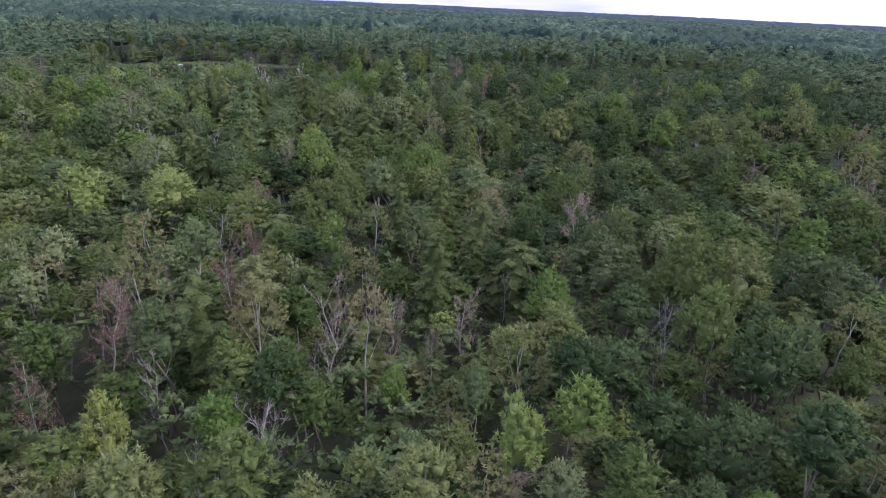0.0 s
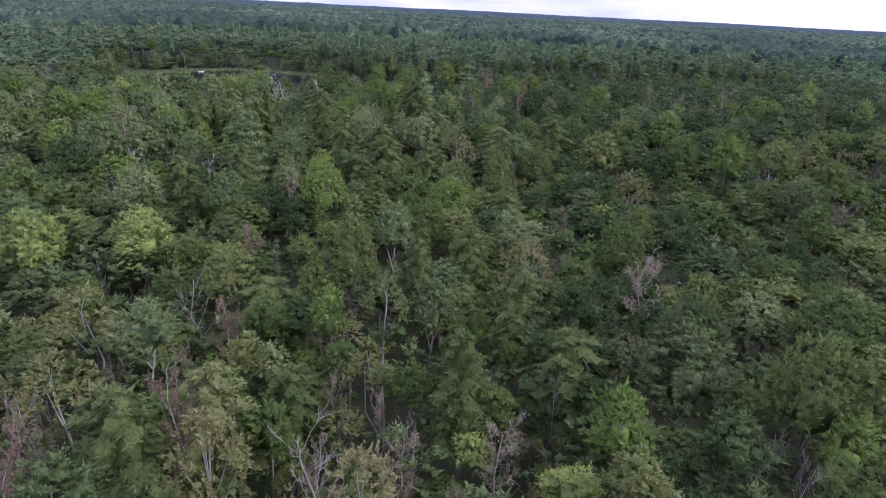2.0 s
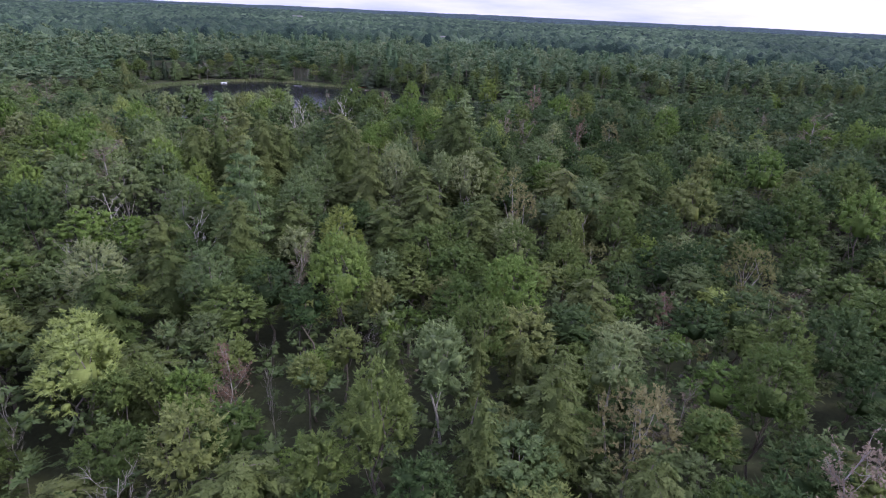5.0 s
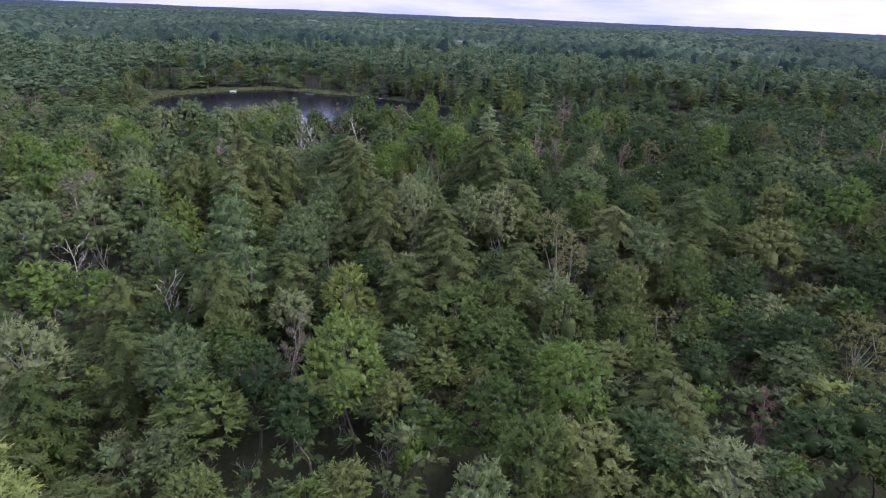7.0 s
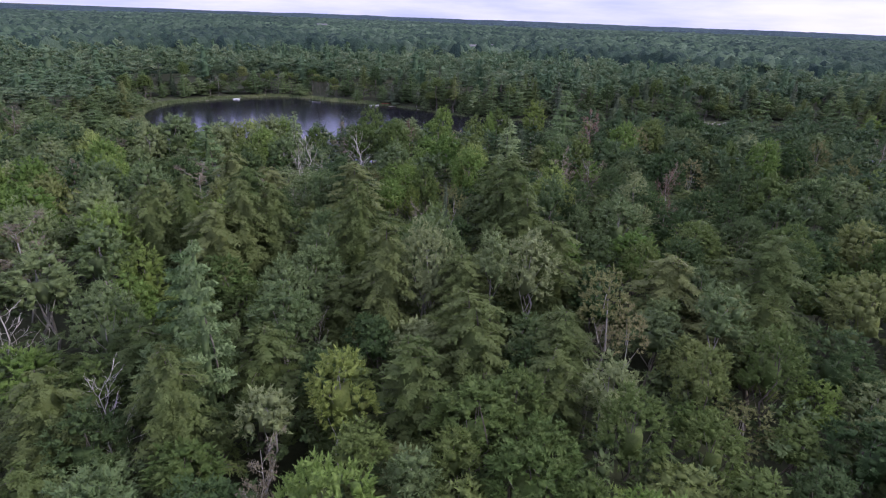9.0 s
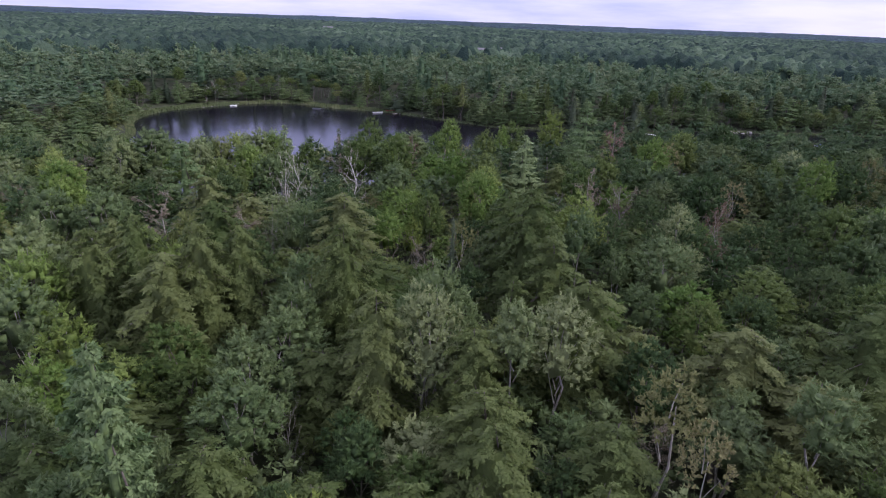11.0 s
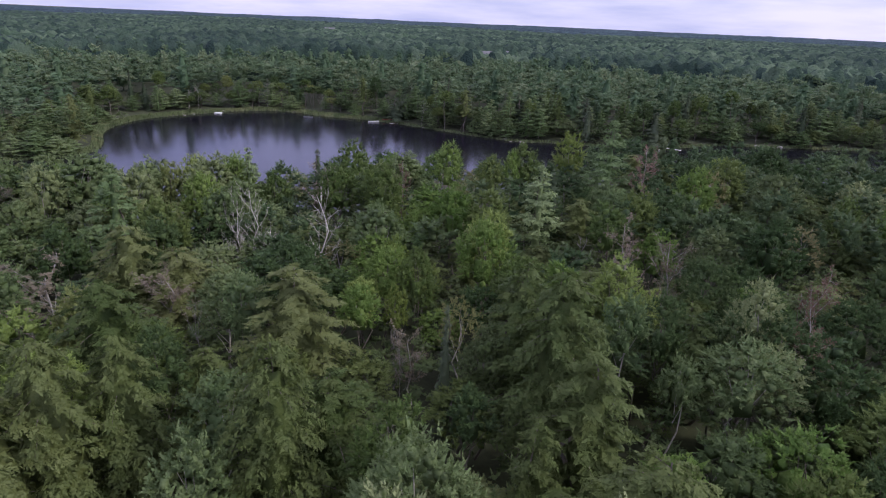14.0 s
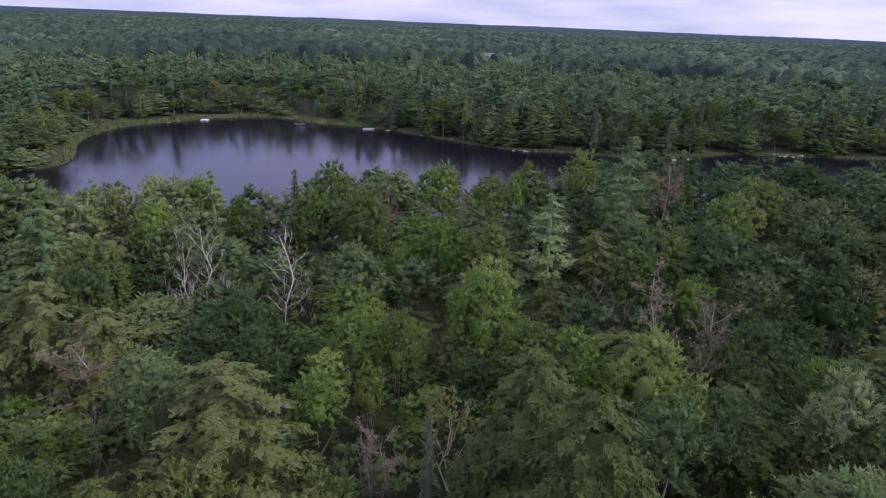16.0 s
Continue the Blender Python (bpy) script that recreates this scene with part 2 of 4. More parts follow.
def rosettes(p, axis, size, blades, rng, lift=0.45, width=0.6):
    """Tufts at the places p: pointed sprays of leaves that spread round the axis of each tuft."""
    axis = unit(axis)
    u = unit(np.cross(axis, unit(rng.normal(0, 1, p.shape))))
    w = np.cross(axis, u)
    vs = []
    for k in range(blades):
        th = 2 * np.pi * k / blades + rng.normal(0, 0.3, len(p))
        out = u * np.cos(th)[:, None] + w * np.sin(th)[:, None]
        side = np.cross(axis, out)
        length = (size * rng.uniform(0.65, 1.25, len(p)))[:, None]
        along = out * 0.8 + axis * (lift + rng.normal(0, 0.4, len(p)))[:, None]
        root = p - out * length * 0.12
        wide = side * length * width * 0.5
        vs.append(np.stack([root + wide, root + along * length + wide * rng.uniform(-0.7, 0.7, (len(p), 1)), root - wide], 1).reshape(-1, 3))
    v = np.concatenate(vs)
    return v, np.arange(len(v)).reshape(-1, 3), NO4


def broadleaf(rng, leaves, leaf, height=14.0, radius=2.6, lobes=18, base=0.34, lean=0.25, open_crown=0.0, upright=0.0, fine=1.0, blades=5):
    base = max(base, 1 - (3.7 if fine > 0.9 else 2.9) * radius / height)
    mid, half = height * (1 + base) / 2, height * (1 - base) / 2
    drift = rng.normal(0, lean, 2)
    wood = []
    top = np.array([drift[0], drift[1], height * 0.86])
    m = 6 if leaves > 900 else 4
    wood.append(tube(bent(np.zeros(3), top, 0, rng, m), np.linspace(0.17, 0.03, m), 5 if leaves > 900 else 4))
    i = np.arange(lobes)
    z = 1 - (i + 0.5) / lobes * 1.5
    a = i * 2.39996 + rng.uniform(0, 6.3) + rng.normal(0, 0.35, lobes)
    flat = np.where(z > 0, (1 - np.maximum(z, 0) ** 1.9) ** 0.62, np.sqrt(np.maximum(0, 1 - z * z)))
    d = np.stack([flat * np.cos(a), flat * np.sin(a), z], 1)
    reach = rng.uniform(0.60, 0.80, lobes)
    middle = np.array([drift[0] * 0.6, drift[1] * 0.6, mid])
    c = middle + d * reach[:, None] * np.array([radius, radius, half])
    r = radius * fine ** 0.75 * rng.uniform(0.27, 0.43, lobes)
    for k in range(0, lobes, 4 if leaves > 900 else 9):
        start = np.array([drift[0], drift[1], 0]) * 0.5 + np.array([0, 0, max((base - 0.12) * height, c[k, 2] - half * 0.9)])
        wood.append(tube(bent(start, c[k], 0.15 - upright * 0.3, rng, 3), np.linspace(0.06, 0.012, 3), 3))
    tufts_each = np.maximum(1, np.round(leaves / blades * r ** 2 / np.sum(r ** 2))).astype(int)
    share = np.repeat(np.arange(lobes), tufts_each)
    q = unit(rng.normal(0, 1, (len(share), 3)) + np.array([0, 0, 0.35]))
    q = np.where((np.sum(q * d[share], 1) < -0.3)[:, None], -q, q)
    q[:, 2] = np.where((q[:, 2] < -0.4), -q[:, 2], q[:, 2])
    shell = rng.uniform(0.62 - open_crown, 1.0, len(share)) + (rng.random(len(share)) < 0.10) * rng.uniform(0.05, 0.28, len(share))
    p = c[share] + q * (r[share] * shell)[:, None] * np.array([1, 1, 1.0 + upright])
    axis = q * 0.7 + d[share] * 0.5 + np.array([0, 0, 0.25 + upright * 0.4]) + rng.normal(0, 0.35, p.shape)
    parts = [rosettes(p, axis, leaf * 1.5 * rng.uniform(0.7, 1.3, len(p)), blades, rng, 0.85, 0.68)]
    if open_crown < 0.2:
        parts.append(clumps(c, r * (0.38 if leaves > 1600 else 0.52), rng, 1.2))
        if leaves > 700:
            parts.append(clumps(middle[None] - np.array([[0, 0, half * 0.15]]), np.array([radius * 0.42 * fine ** 0.5]), rng, half / radius))
    return joined(wood), joined(parts)


def conifer(rng, leaves, leaf, height=15.0, radius=2.6, boughs=80, base=0.12, droop=0.35, rise=0.12, taper=0.85, ratio=0.5, hang=0.5,
            whorls=0, plume=0.0, core=0.6):
    wood, pp, nn, aa = [], [], [], []
    wood.append(tube(bent(np.zeros(3), np.array([*rng.normal(0, 0.1, 2), height * 0.985]), 0, rng, 6), np.linspace(0.18, 0.02, 6), 6))
    per = max(3, leaves // boughs)
    for k in range(boughs):
        f = (k + 0.5) / boughs
        if whorls:
            f = (int(f * whorls) + 0.5 + rng.normal(0, 0.12 if leaves > 2500 else 0.45)) / whorls
        f = min(max(f, 0.0), 0.99)
        reach = radius * ((1 - f) ** taper if not plume else min(1.0, (1 - f) ** taper * 1.25) * (0.72 + 0.28 * math.sin(3.1 * f + 0.4)))
        reach = reach * rng.uniform(0.68, 1.12) + 0.12
        th = k * 2.39996 + rng.normal(0, 0.35)
        o = np.array([math.cos(th), math.sin(th), 0])
        side = np.array([-o[1], o[0], 0])
        z = height * (base + (0.985 - base) * f)
        s = np.linspace(0.0, 1, 4)
        axis = o * (reach * s)[:, None] + np.array([0, 0, 1.0]) * (z + reach * (rise * s - droop * s * s))[:, None]
        if reach > 0.7 and leaves > 400 and k % 5 == 0:
            wood.append(tube(axis, np.linspace(0.035, 0.008, 4), 3))
        m = max(2, int(per * (0.35 + 1.3 * reach / radius)))
        s = rng.uniform(0.12, 1.05, m) ** (0.75 if not plume else 0.5)
        off = rng.uniform(-1, 1, m) * reach * (0.48 if plume else 0.30) * (1.1 - 0.75 * s)
        p = o * (reach * s)[:, None] + side * off[:, None] + np.array([0, 0, 1.0]) * (z + reach * (rise * s - droop * s * s) - np.abs(off) * 0.25)[:, None]
        p += rng.normal(0, 0.05, p.shape) + np.array([0, 0, 1.0]) * (rng.uniform(0, 1, m) * plume * 0.5)[:, None]
        pp.append(p)
        nn.append(np.array([0, 0, 0.6]) + o * (0.6 if plume else 0.85) + rng.normal(0, 0.5 if plume else 0.45, (m, 3)))
        aa.append(o * 1.0 + side * (np.sign(off) * 0.6)[:, None] + np.array([0, 0, -hang + plume]) + rng.normal(0, 0.3, (m, 3)))
    p, n, a = np.concatenate(pp), np.concatenate(nn), np.concatenate(aa)
    size = leaf * rng.uniform(0.65, 1.35, len(p))
    parts = [sprays(p, n, a, size * 1.8, size * 2.0 * ratio, rng)]
    if not plume:
        zz = np.linspace(base + 0.02, 0.9, 5)
        parts.append(tube(np.stack([zz * 0, zz * 0, zz * height], 1), radius * core * (1 - zz) ** taper * np.array([0.6, 1, 1, 1, 1]), 7))
    else:
        zz = np.linspace(base + 0.04, 0.93, 5)
        parts.append(tube(np.stack([zz * 0, zz * 0, zz * height], 1), radius * core * np.minimum(1, (1 - zz) ** taper * 1.1), 6))
    return joined(wood), joined(parts)


def bare(rng, height=13.0, radius=2.2, limbs=11, twigs=4, thick=0.16, fork=0.35, spread=1.0):
    """A leafless tree: a leaning trunk, limbs, twigs and finer twigs."""
    wood = []
    lean = rng.normal(0, 0.05, 2) * height
    trunk = bent(np.zeros(3), np.array([lean[0], lean[1], height * 0.95]), 0, rng, 8)
    wood.append(tube(trunk, np.linspace(thick, 0.03, 8), 6))
    for k in range(limbs):
        f = fork + (0.95 - fork) * (k + rng.random()) / limbs
        i = f * 7
        start = trunk[int(i)] + (trunk[min(7, int(i) + 1)] - trunk[int(i)]) * (i % 1)
        th = k * 2.4 + rng.normal(0, 0.4)
        reach = radius * rng.uniform(0.7, 1.35) * (1.2 - 0.6 * f) * spread
        end = start + np.array([math.cos(th) * reach, math.sin(th) * reach, reach * rng.uniform(0.7, 1.5)])
        limb = bent(start, end, -0.12 * reach, rng, 5)
        r0 = thick * (0.34 - 0.20 * f)
        wood.append(tube(limb, np.linspace(r0, 0.014, 5), 3))
        for q in range(twigs):
            j = rng.uniform(0.8, 3.9)
            a = limb[int(j)] + (limb[int(j) + 1] - limb[int(j)]) * (j % 1)
            w = unit((end - start)[None])[0] + rng.normal(0, 0.55, 3) + np.array([0, 0, 0.3])
            b = a + unit(w[None])[0] * reach * rng.uniform(0.3, 0.6)
            twig = bent(a, b, 0, rng, 3)
            wood.append(tube(twig[::2], [0.016, 0.006], 3))
            for e in range(2):
                b2 = twig[1 + e] + unit((w + rng.normal(0, 0.7, 3))[None])[0] * reach * rng.uniform(0.15, 0.3)
                wood.append(tube(np.stack([twig[1 + e], b2]), [0.011, 0.005], 3))
    return joined(wood)


def with_leaves(rng, wood, leaves, leaf, low, high, radius):
    """Thin leaves here and there on bare wood."""
    v = wood[0]
    pick = v[rng.choice(np.flatnonzero((v[:, 2] > low) & (np.hypot(v[:, 0], v[:, 1]) > 0.3)), leaves)]
    p = pick + rng.normal(0, 0.16, pick.shape)
    size = leaf * rng.uniform(0.6, 1.3, leaves)
    return sprays(p, rng.normal(0, 0.6, p.shape) + np.array([0, 0, 0.8]), rng.normal(0, 1, p.shape), size * 1.4, size * 1.0, rng)


# kind: name, label, category, bark, nominal height and radius
KINDS = dict(
    maple=("maple_tree", "maple tree with a full rounded mid-green crown", BARK, 17.0, 2.6),
    bright_maple=("young_maple_tree", "maple tree with a fresh yellow-green leafy crown", BARK, 17.0, 2.6),
    dark_maple=("oak_tree", "maple tree with a dense dark green crown, darkened partly for shade", BARK, 17.0, 2.6),
    silver_maple=("silver_maple_tree", "silver maple tree with a pale grey-green crown", PALE_BARK, 17.0, 2.6),
    hemlock=("hemlock_tree", "olive-green hemlock tree with drooping feathery boughs", BARK, 17.0, 2.9),
    pine=("white_pine_tree", "tall white pine tree with layered blue-green boughs", BARK, 20.0, 3.2),
    spruce=("spruce_tree", "narrow pointed dark green spruce tree", BARK, 16.0, 1.8),
    yellow_birch=("birch_tree", "birch tree with a yellowing leafy crown", PALE_BARK, 17.0, 2.6),
    dying=("dying_tree", "dying tree with a thin reddish-brown crown", PALE_BARK, 16.0, 2.2),
    thin_ash=("ash_tree", "sickly ash tree with thin grey-green leaves on bare limbs", PALE_BARK, 16.0, 2.2),
    poplar=("poplar_tree", "poplar tree with a thin olive-green crown and pale trunk", PALE_BARK, 17.0, 2.6),
    dead=("dead_tree", "leafless dead tree with grey branching limbs", PALE_BARK, 16.0, 2.2),
    white_snag=("dead_birch_tree", "bare dead birch with bleached white limbs", WHITE_BARK, 16.0, 2.2),
)
LOD = {0: (1850, 0.262), 1: (920, 0.35), 2: (170, 0.74), 3: (150, 0.52), 4: (260, 0.58)}


WIDTHS = {"slim": (0.70, 0.62), "usual": (1.0, 1.0), "wide": (1.38, 1.65), "edge": (1.0, 1.5)}


def grow(kind, seed, lod, size_class="usual"):
    """The wood and leaves of one tree of a kind; its radius is the kind's, times the class's width."""
    rng = np.random.default_rng(seed * 31 + sum(map(ord, kind)) * 7 + len(size_class) * 1001)
    n, size = LOD[lod]
    wide, more = WIDTHS[size_class]
    n = int(n * more)
    h, r = KINDS[kind][3:5]
    r *= wide
    few = lod in (2, 3)
    low = size_class == "edge"
    if kind == "hemlock":
        return conifer(rng, int(n * (1.9 if lod == 0 else 1.5)), size * (0.80 if lod < 2 else 1.12), h, r, 20 if few else int((78 if lod == 0 else 60) * more ** 0.7), 0.10 if low else 0.36, 0.45, 0.14, 0.43, 0.55, 0.32, core=0.42)
    if kind == "pine":
        return conifer(rng, int(n * (1.9 if lod == 0 else 1.5 if few else 1.35)), size * (1.45 if lod == 0 else 1.15), h, r, 36 if few else 90, 0.05 if low else 0.16, 0.06, 0.18, 0.46 if few else 0.54, 0.5, 0.0, 9 if few else 11, 0.16, 0.16 if not few else 0.45)
    if kind == "spruce":
        return conifer(rng, n, size * 0.95, h, r, 18 if few else 90 if lod == 0 else 60, 0.04, 0.25, 0.05, 0.95, 0.4, 0.3)
    if kind in ("dead", "white_snag"):
        return bare(rng, h, r, 17, 7 if lod == 0 else 4, 0.11 if kind == "dead" else 0.12, 0.4), None
    if kind in ("thin_ash", "dying"):
        w = bare(rng, h, r, 12, 5 if lod == 0 else 2, 0.13, 0.45)
        return w, with_leaves(rng, w, int(n * (0.85 if kind == "dying" else 0.65)), size * 0.72, h * 0.5, h, r)
    if kind == "poplar":
        return broadleaf(rng, int(n * 0.75), size * 0.85, h, r, 8 if few else 11 if lod == 4 else int(20 * more), 0.06 if low else 0.30, 0.4, 0.25, 0.5, 1 / wide)
    if kind == "silver_maple":
        return broadleaf(rng, n, size, h, r, 6 if few else 11 if lod == 4 else int(27 * more), 0.06 if low else 0.26, 0.3, 0.05, 0.5, 1 / wide)
    return broadleaf(rng, n, size, h, r, 6 if few else 11 if lod == 4 else int((25 if kind == "maple" else 22) * more), 0.06 if low else 0.24, 0.25, 0.0, 0.45, 1 / wide)


MADE, COUNT, LEFT_OVER = {}, {}, []


def plant(kind, x, y, top, radius, lod=None, group="trees of the wood before the pond"):
    """Stands one tree at (x, y); its tip is at the height top."""
    name, label, bark, h, r = KINDS[kind]
    if lod is None:
        lod = 0 if y < 172 and -38 < x + (y - 30) * 0.11 < (46 if y < 85 else 33) else 1
    g = ground_z(x, y) - 0.05
    TAKEN.append((x, y, radius))
    STANDING.append((x, y, top, radius, 2 if kind in ("dead", "white_snag") else 1 if kind in ("dying", "thin_ash") else 0))
    COUNT[kind] = COUNT.get(kind, 0) + 1
    variant = COUNT[kind] % (5 if lod == 0 else 4)
    plain = kind in ("pine", "spruce", "dead", "white_snag", "thin_ash", "dying", "yellow_birch")
    size_class = "usual" if plain else "slim" if radius < 2.15 else "wide" if radius > 3.05 else "usual"
    if size_class != "slim" and kind not in ("dead", "white_snag", "thin_ash", "dying") and lod == 1 and edge_at(x, y) < 26 and y > 235:
        size_class = "edge"
    elif size_class == "usual" and not plain and kind != "hemlock" and edge_at(x, y) < 20:
        size_class = "wide"
    s = radius / r / WIDTHS[size_class][0] * (1.55 if kind == "hemlock" else 1.25 if kind == "pine" else 1.5 if kind == "spruce" else 1.02)
    m = pose(x, y, g, 0, 0, RNG.uniform(0, 360)) @ Matrix.Diagonal((s, s * RNG.uniform(0.92, 1.08), (top - g) / h, 1))
    key = (kind, variant, lod, size_class)
    if key in MADE:
        return copy_thing(MADE[key], m)
    wood, leafs = grow(kind, variant, lod, size_class)
    root = tagged(new(name), label, "tree", group)
    root.matrix_basis = m
    trunk = new("trunk", sheet("trunk", wood, bark))
    trunk.parent = root
    if leafs is not None:
        crown = new("crown", sheet("crown", leafs, LEAF[kind]))
        crown.parent = root
    MADE[key] = root
    return root


TAKEN, STANDING = [], []

# ---- ground, pond ----
SHORE = [(-205, 212), (-172, 205), (-140, 203), (-110, 200), (-86, 200), (-66, 207), (-54, 221), (-36, 234), (-14, 243), (5, 266), (22, 247), (44, 256), (72, 262),
         (112, 270), (150, 286), (152, 348), (102, 343), (69, 337), (51, 335), (37, 325), (20, 314), (-7, 318), (-21, 314), (-34, 319), (-49, 326),
         (-67, 335), (-81, 340), (-99, 341), (-116, 348), (-129, 346), (-141, 335), (-154, 318), (-159, 306), (-156, 284), (-144, 269), (-137, 258),
         (-140, 248), (-152, 237), (-176, 228), (-205, 223)]


def rounded(points, times=2):
    p = np.array(points, float)
    for _ in range(times):
        q = np.roll(p, -1, 0)
        p = np.stack([p * 0.75 + q * 0.25, p * 0.25 + q * 0.75], 1).reshape(-1, 2)
    return p


BANK = rounded(SHORE)


def shore_distance(x, y):
    """Metres from the pond's edge, negative on the water."""
    x, y = np.asarray(x, float), np.asarray(y, float)
    best = np.full(x.shape, 1e9)
    inside = np.zeros(x.shape, bool)
    nxt = np.roll(BANK, -1, 0)
    for (ax, ay), (bx, by) in zip(BANK, nxt):
        dx, dy = bx - ax, by - ay
        s = np.clip(((x - ax) * dx + (y - ay) * dy) / (dx * dx + dy * dy), 0, 1)
        best = np.minimum(best, np.hypot(x - ax - s * dx, y - ay - s * dy))
        cross = (ay > y) != (by > y)
        inside ^= cross & (x < ax + (y - ay) / (by - ay if by != ay else 1e-9) * dx)
    return np.where(inside, -best, best)


KNOLLS = [(-47, 591, 8.8, 30), (-321, 1002, 9.0, 40)]   # rises on which the far houses stand


def land(x, y, d=None):
    """The height of the ground."""
    d = shore_distance(x, y) if d is None else d
    z = np.where(d > 0, 0.12 + 1.6 * (1 - np.exp(-np.maximum(d, 0) / 9)), -np.minimum(1.6, -d * 0.25))
    for hx, hy, rise, wide in KNOLLS:
        z = z + rise * np.exp(-((x - hx) ** 2 + (y - hy) ** 2) / wide ** 2)
    rolling = 0.35 * np.sin(x * 0.071 + 1.3) * np.sin(y * 0.063) + 0.2 * np.sin(x * 0.19 + y * 0.13)
    return z + rolling * np.clip(d / 12, 0, 1)


EDGE_X, EDGE_Y = np.arange(-480, 384, 2.0), np.arange(0, 640, 2.0)
EDGE = shore_distance(*np.meshgrid(EDGE_X, EDGE_Y))


def edge_at(x, y):
    """shore_distance, read from a grid."""
    i, j = min(max((x + 480) / 2, 0), len(EDGE_X) - 1.01), min(max(y / 2, 0), len(EDGE_Y) - 1.01)
    a, b = int(i), int(j)
    u, v = i - a, j - b
    return (EDGE[b, a] * (1 - u) + EDGE[b, a + 1] * u) * (1 - v) + (EDGE[b + 1, a] * (1 - u) + EDGE[b + 1, a + 1] * u) * v


def ground_z(x, y):
    return float(land(x, y, edge_at(x, y)))


def axis(lo, hi, fine_lo, fine_hi, step, grow_by=1.28):
    a = list(np.arange(fine_lo, fine_hi + 0.01, step))
    s = step
    while a[-1] < hi:
        s *= grow_by
        a.append(min(hi, a[-1] + s))
    s = step
    while a[0] > lo:
        s *= grow_by
        a.insert(0, max(lo, a[0] - s))
    return np.array(a)


gx, gy = axis(-4980, 4980, -220, 170, 3.0), axis(-600, 4980, 0, 370, 3.0)
X, Y = np.meshgrid(gx, gy)
Z = land(X.ravel(), Y.ravel())
nx = len(gx)
k = (np.arange(len(gy) - 1)[:, None] * nx + np.arange(nx - 1)[None]).reshape(-1, 1)
ground = new("ground", sheet("ground", (np.stack([X.ravel(), Y.ravel(), Z], 1), NO3, k + np.array([[0, 1, nx + 1, nx]])), SOIL))
tagged(ground, "dark forest floor of leaf litter and soil", "ground", kind="structure")
for poly in ground.data.polygons:
    poly.use_smooth = True

WATER, nt, bsdf, out = blank("still_dark_water")
bsdf.inputs["Base Color"].default_value = (0.007, 0.006, 0.011, 1)
bsdf.inputs["Roughness"].default_value = 0.145
bsdf.inputs["IOR"].default_value = 1.33
geo = nt.nodes.new("ShaderNodeNewGeometry")
ripple = nt.nodes.new("ShaderNodeTexNoise")
ripple.inputs["Scale"].default_value = 1.1
ripple.inputs["Detail"].default_value = 3
nt.links.new(geo.outputs["Position"], ripple.inputs["Vector"])
bp = nt.nodes.new("ShaderNodeBump")
bp.inputs["Strength"].default_value = 0.05
bp.inputs["Distance"].default_value = 0.05
nt.links.new(ripple.outputs["Fac"], bp.inputs["Height"])
nt.links.new(bp.outputs["Normal"], bsdf.inputs["Normal"])
bm = bmesh.new()
bm.faces.new([bm.verts.new((px, py, 0.0)) for px, py in ((-215, 200), (160, 200), (160, 356), (-215, 356))])
water_mesh = bpy.data.meshes.new("water")
bm.to_mesh(water_mesh)
water_mesh.materials.append(WATER)
tagged(new("water", water_mesh), "still dark pond water mirroring the sky", "pond", kind="structure")

# ---- the trees that stand out ----
plant("bright_maple", 4.0, 27.8, 17.1, 1.3)
plant("bright_maple", -14.1, 31.0, 14.3, 1.3)
plant("bright_maple", 8.6, 32.4, 15.6, 1.6)
plant("bright_maple", -3.6, 36.8, 13.2, 1.0)
plant("maple", 21.1, 42.7, 18.1, 2.3)
plant("bright_maple", 9.6, 50.2, 15.5, 2.2)
plant("maple", 27.8, 51.9, 18.1, 2.8)
plant("maple", 23.7, 52.4, 18.8, 3.3)
plant("bright_maple", -11.9, 60.5, 17.4, 1.7)
plant("maple", 30.3, 63.0, 17.7, 3.0)
plant("bright_maple", 0.6, 64.8, 16.3, 1.1)
plant("maple", 21.1, 68.2, 15.8, 1.7)
plant("bright_maple", -44.3, 70.8, 17.6, 2.8)
plant("bright_maple", -35.4, 75.6, 16.0, 2.8)
plant("bright_maple", -28.1, 76.6, 15.5, 2.4)
plant("bright_maple", -37.9, 78.8, 15.7, 2.8)
plant("maple", 19.9, 87.4, 16.6, 2.4)
plant("bright_maple", -14.4, 89.4, 14.6, 1.4)
plant("bright_maple", 12.2, 91.2, 13.5, 1.2)
plant("bright_maple", -20.1, 93.0, 18.3, 3.3)
plant("bright_maple", -2.7, 95.2, 17.0, 3.1)
plant("bright_maple", -4.7, 97.1, 16.1, 1.4)
plant("bright_maple", 8.9, 99.3, 14.4, 1.7)
plant("bright_maple", -5.5, 137.0, 18.7, 1.8)
plant("bright_maple", 3.0, 139.1, 19.7, 2.8)
plant("bright_maple", -29.8, 153.5, 16.7, 1.7)
plant("bright_maple", -3.4, 159.0, 17.7, 1.4)
plant("bright_maple", -6.5, 161.0, 18.6, 2.7)
plant("bright_maple", -29.8, 163.5, 16.6, 2.7)
plant("bright_maple", -11.5, 164.1, 19.8, 2.3)
plant("bright_maple", -26.6, 167.7, 16.6, 2.2)
plant("bright_maple", -19.8, 172.1, 18.8, 3.1)
plant("bright_maple", -25.8, 183.9, 18.2, 3.1)
plant("bright_maple", -62.5, 184.8, 17.6, 3.1)
plant("bright_maple", 10.1, 201.7, 19.3, 3.3)
plant("bright_maple", -18.6, 202.2, 19.4, 1.2)
plant("bright_maple", -29.1, 202.5, 20.8, 2.4)
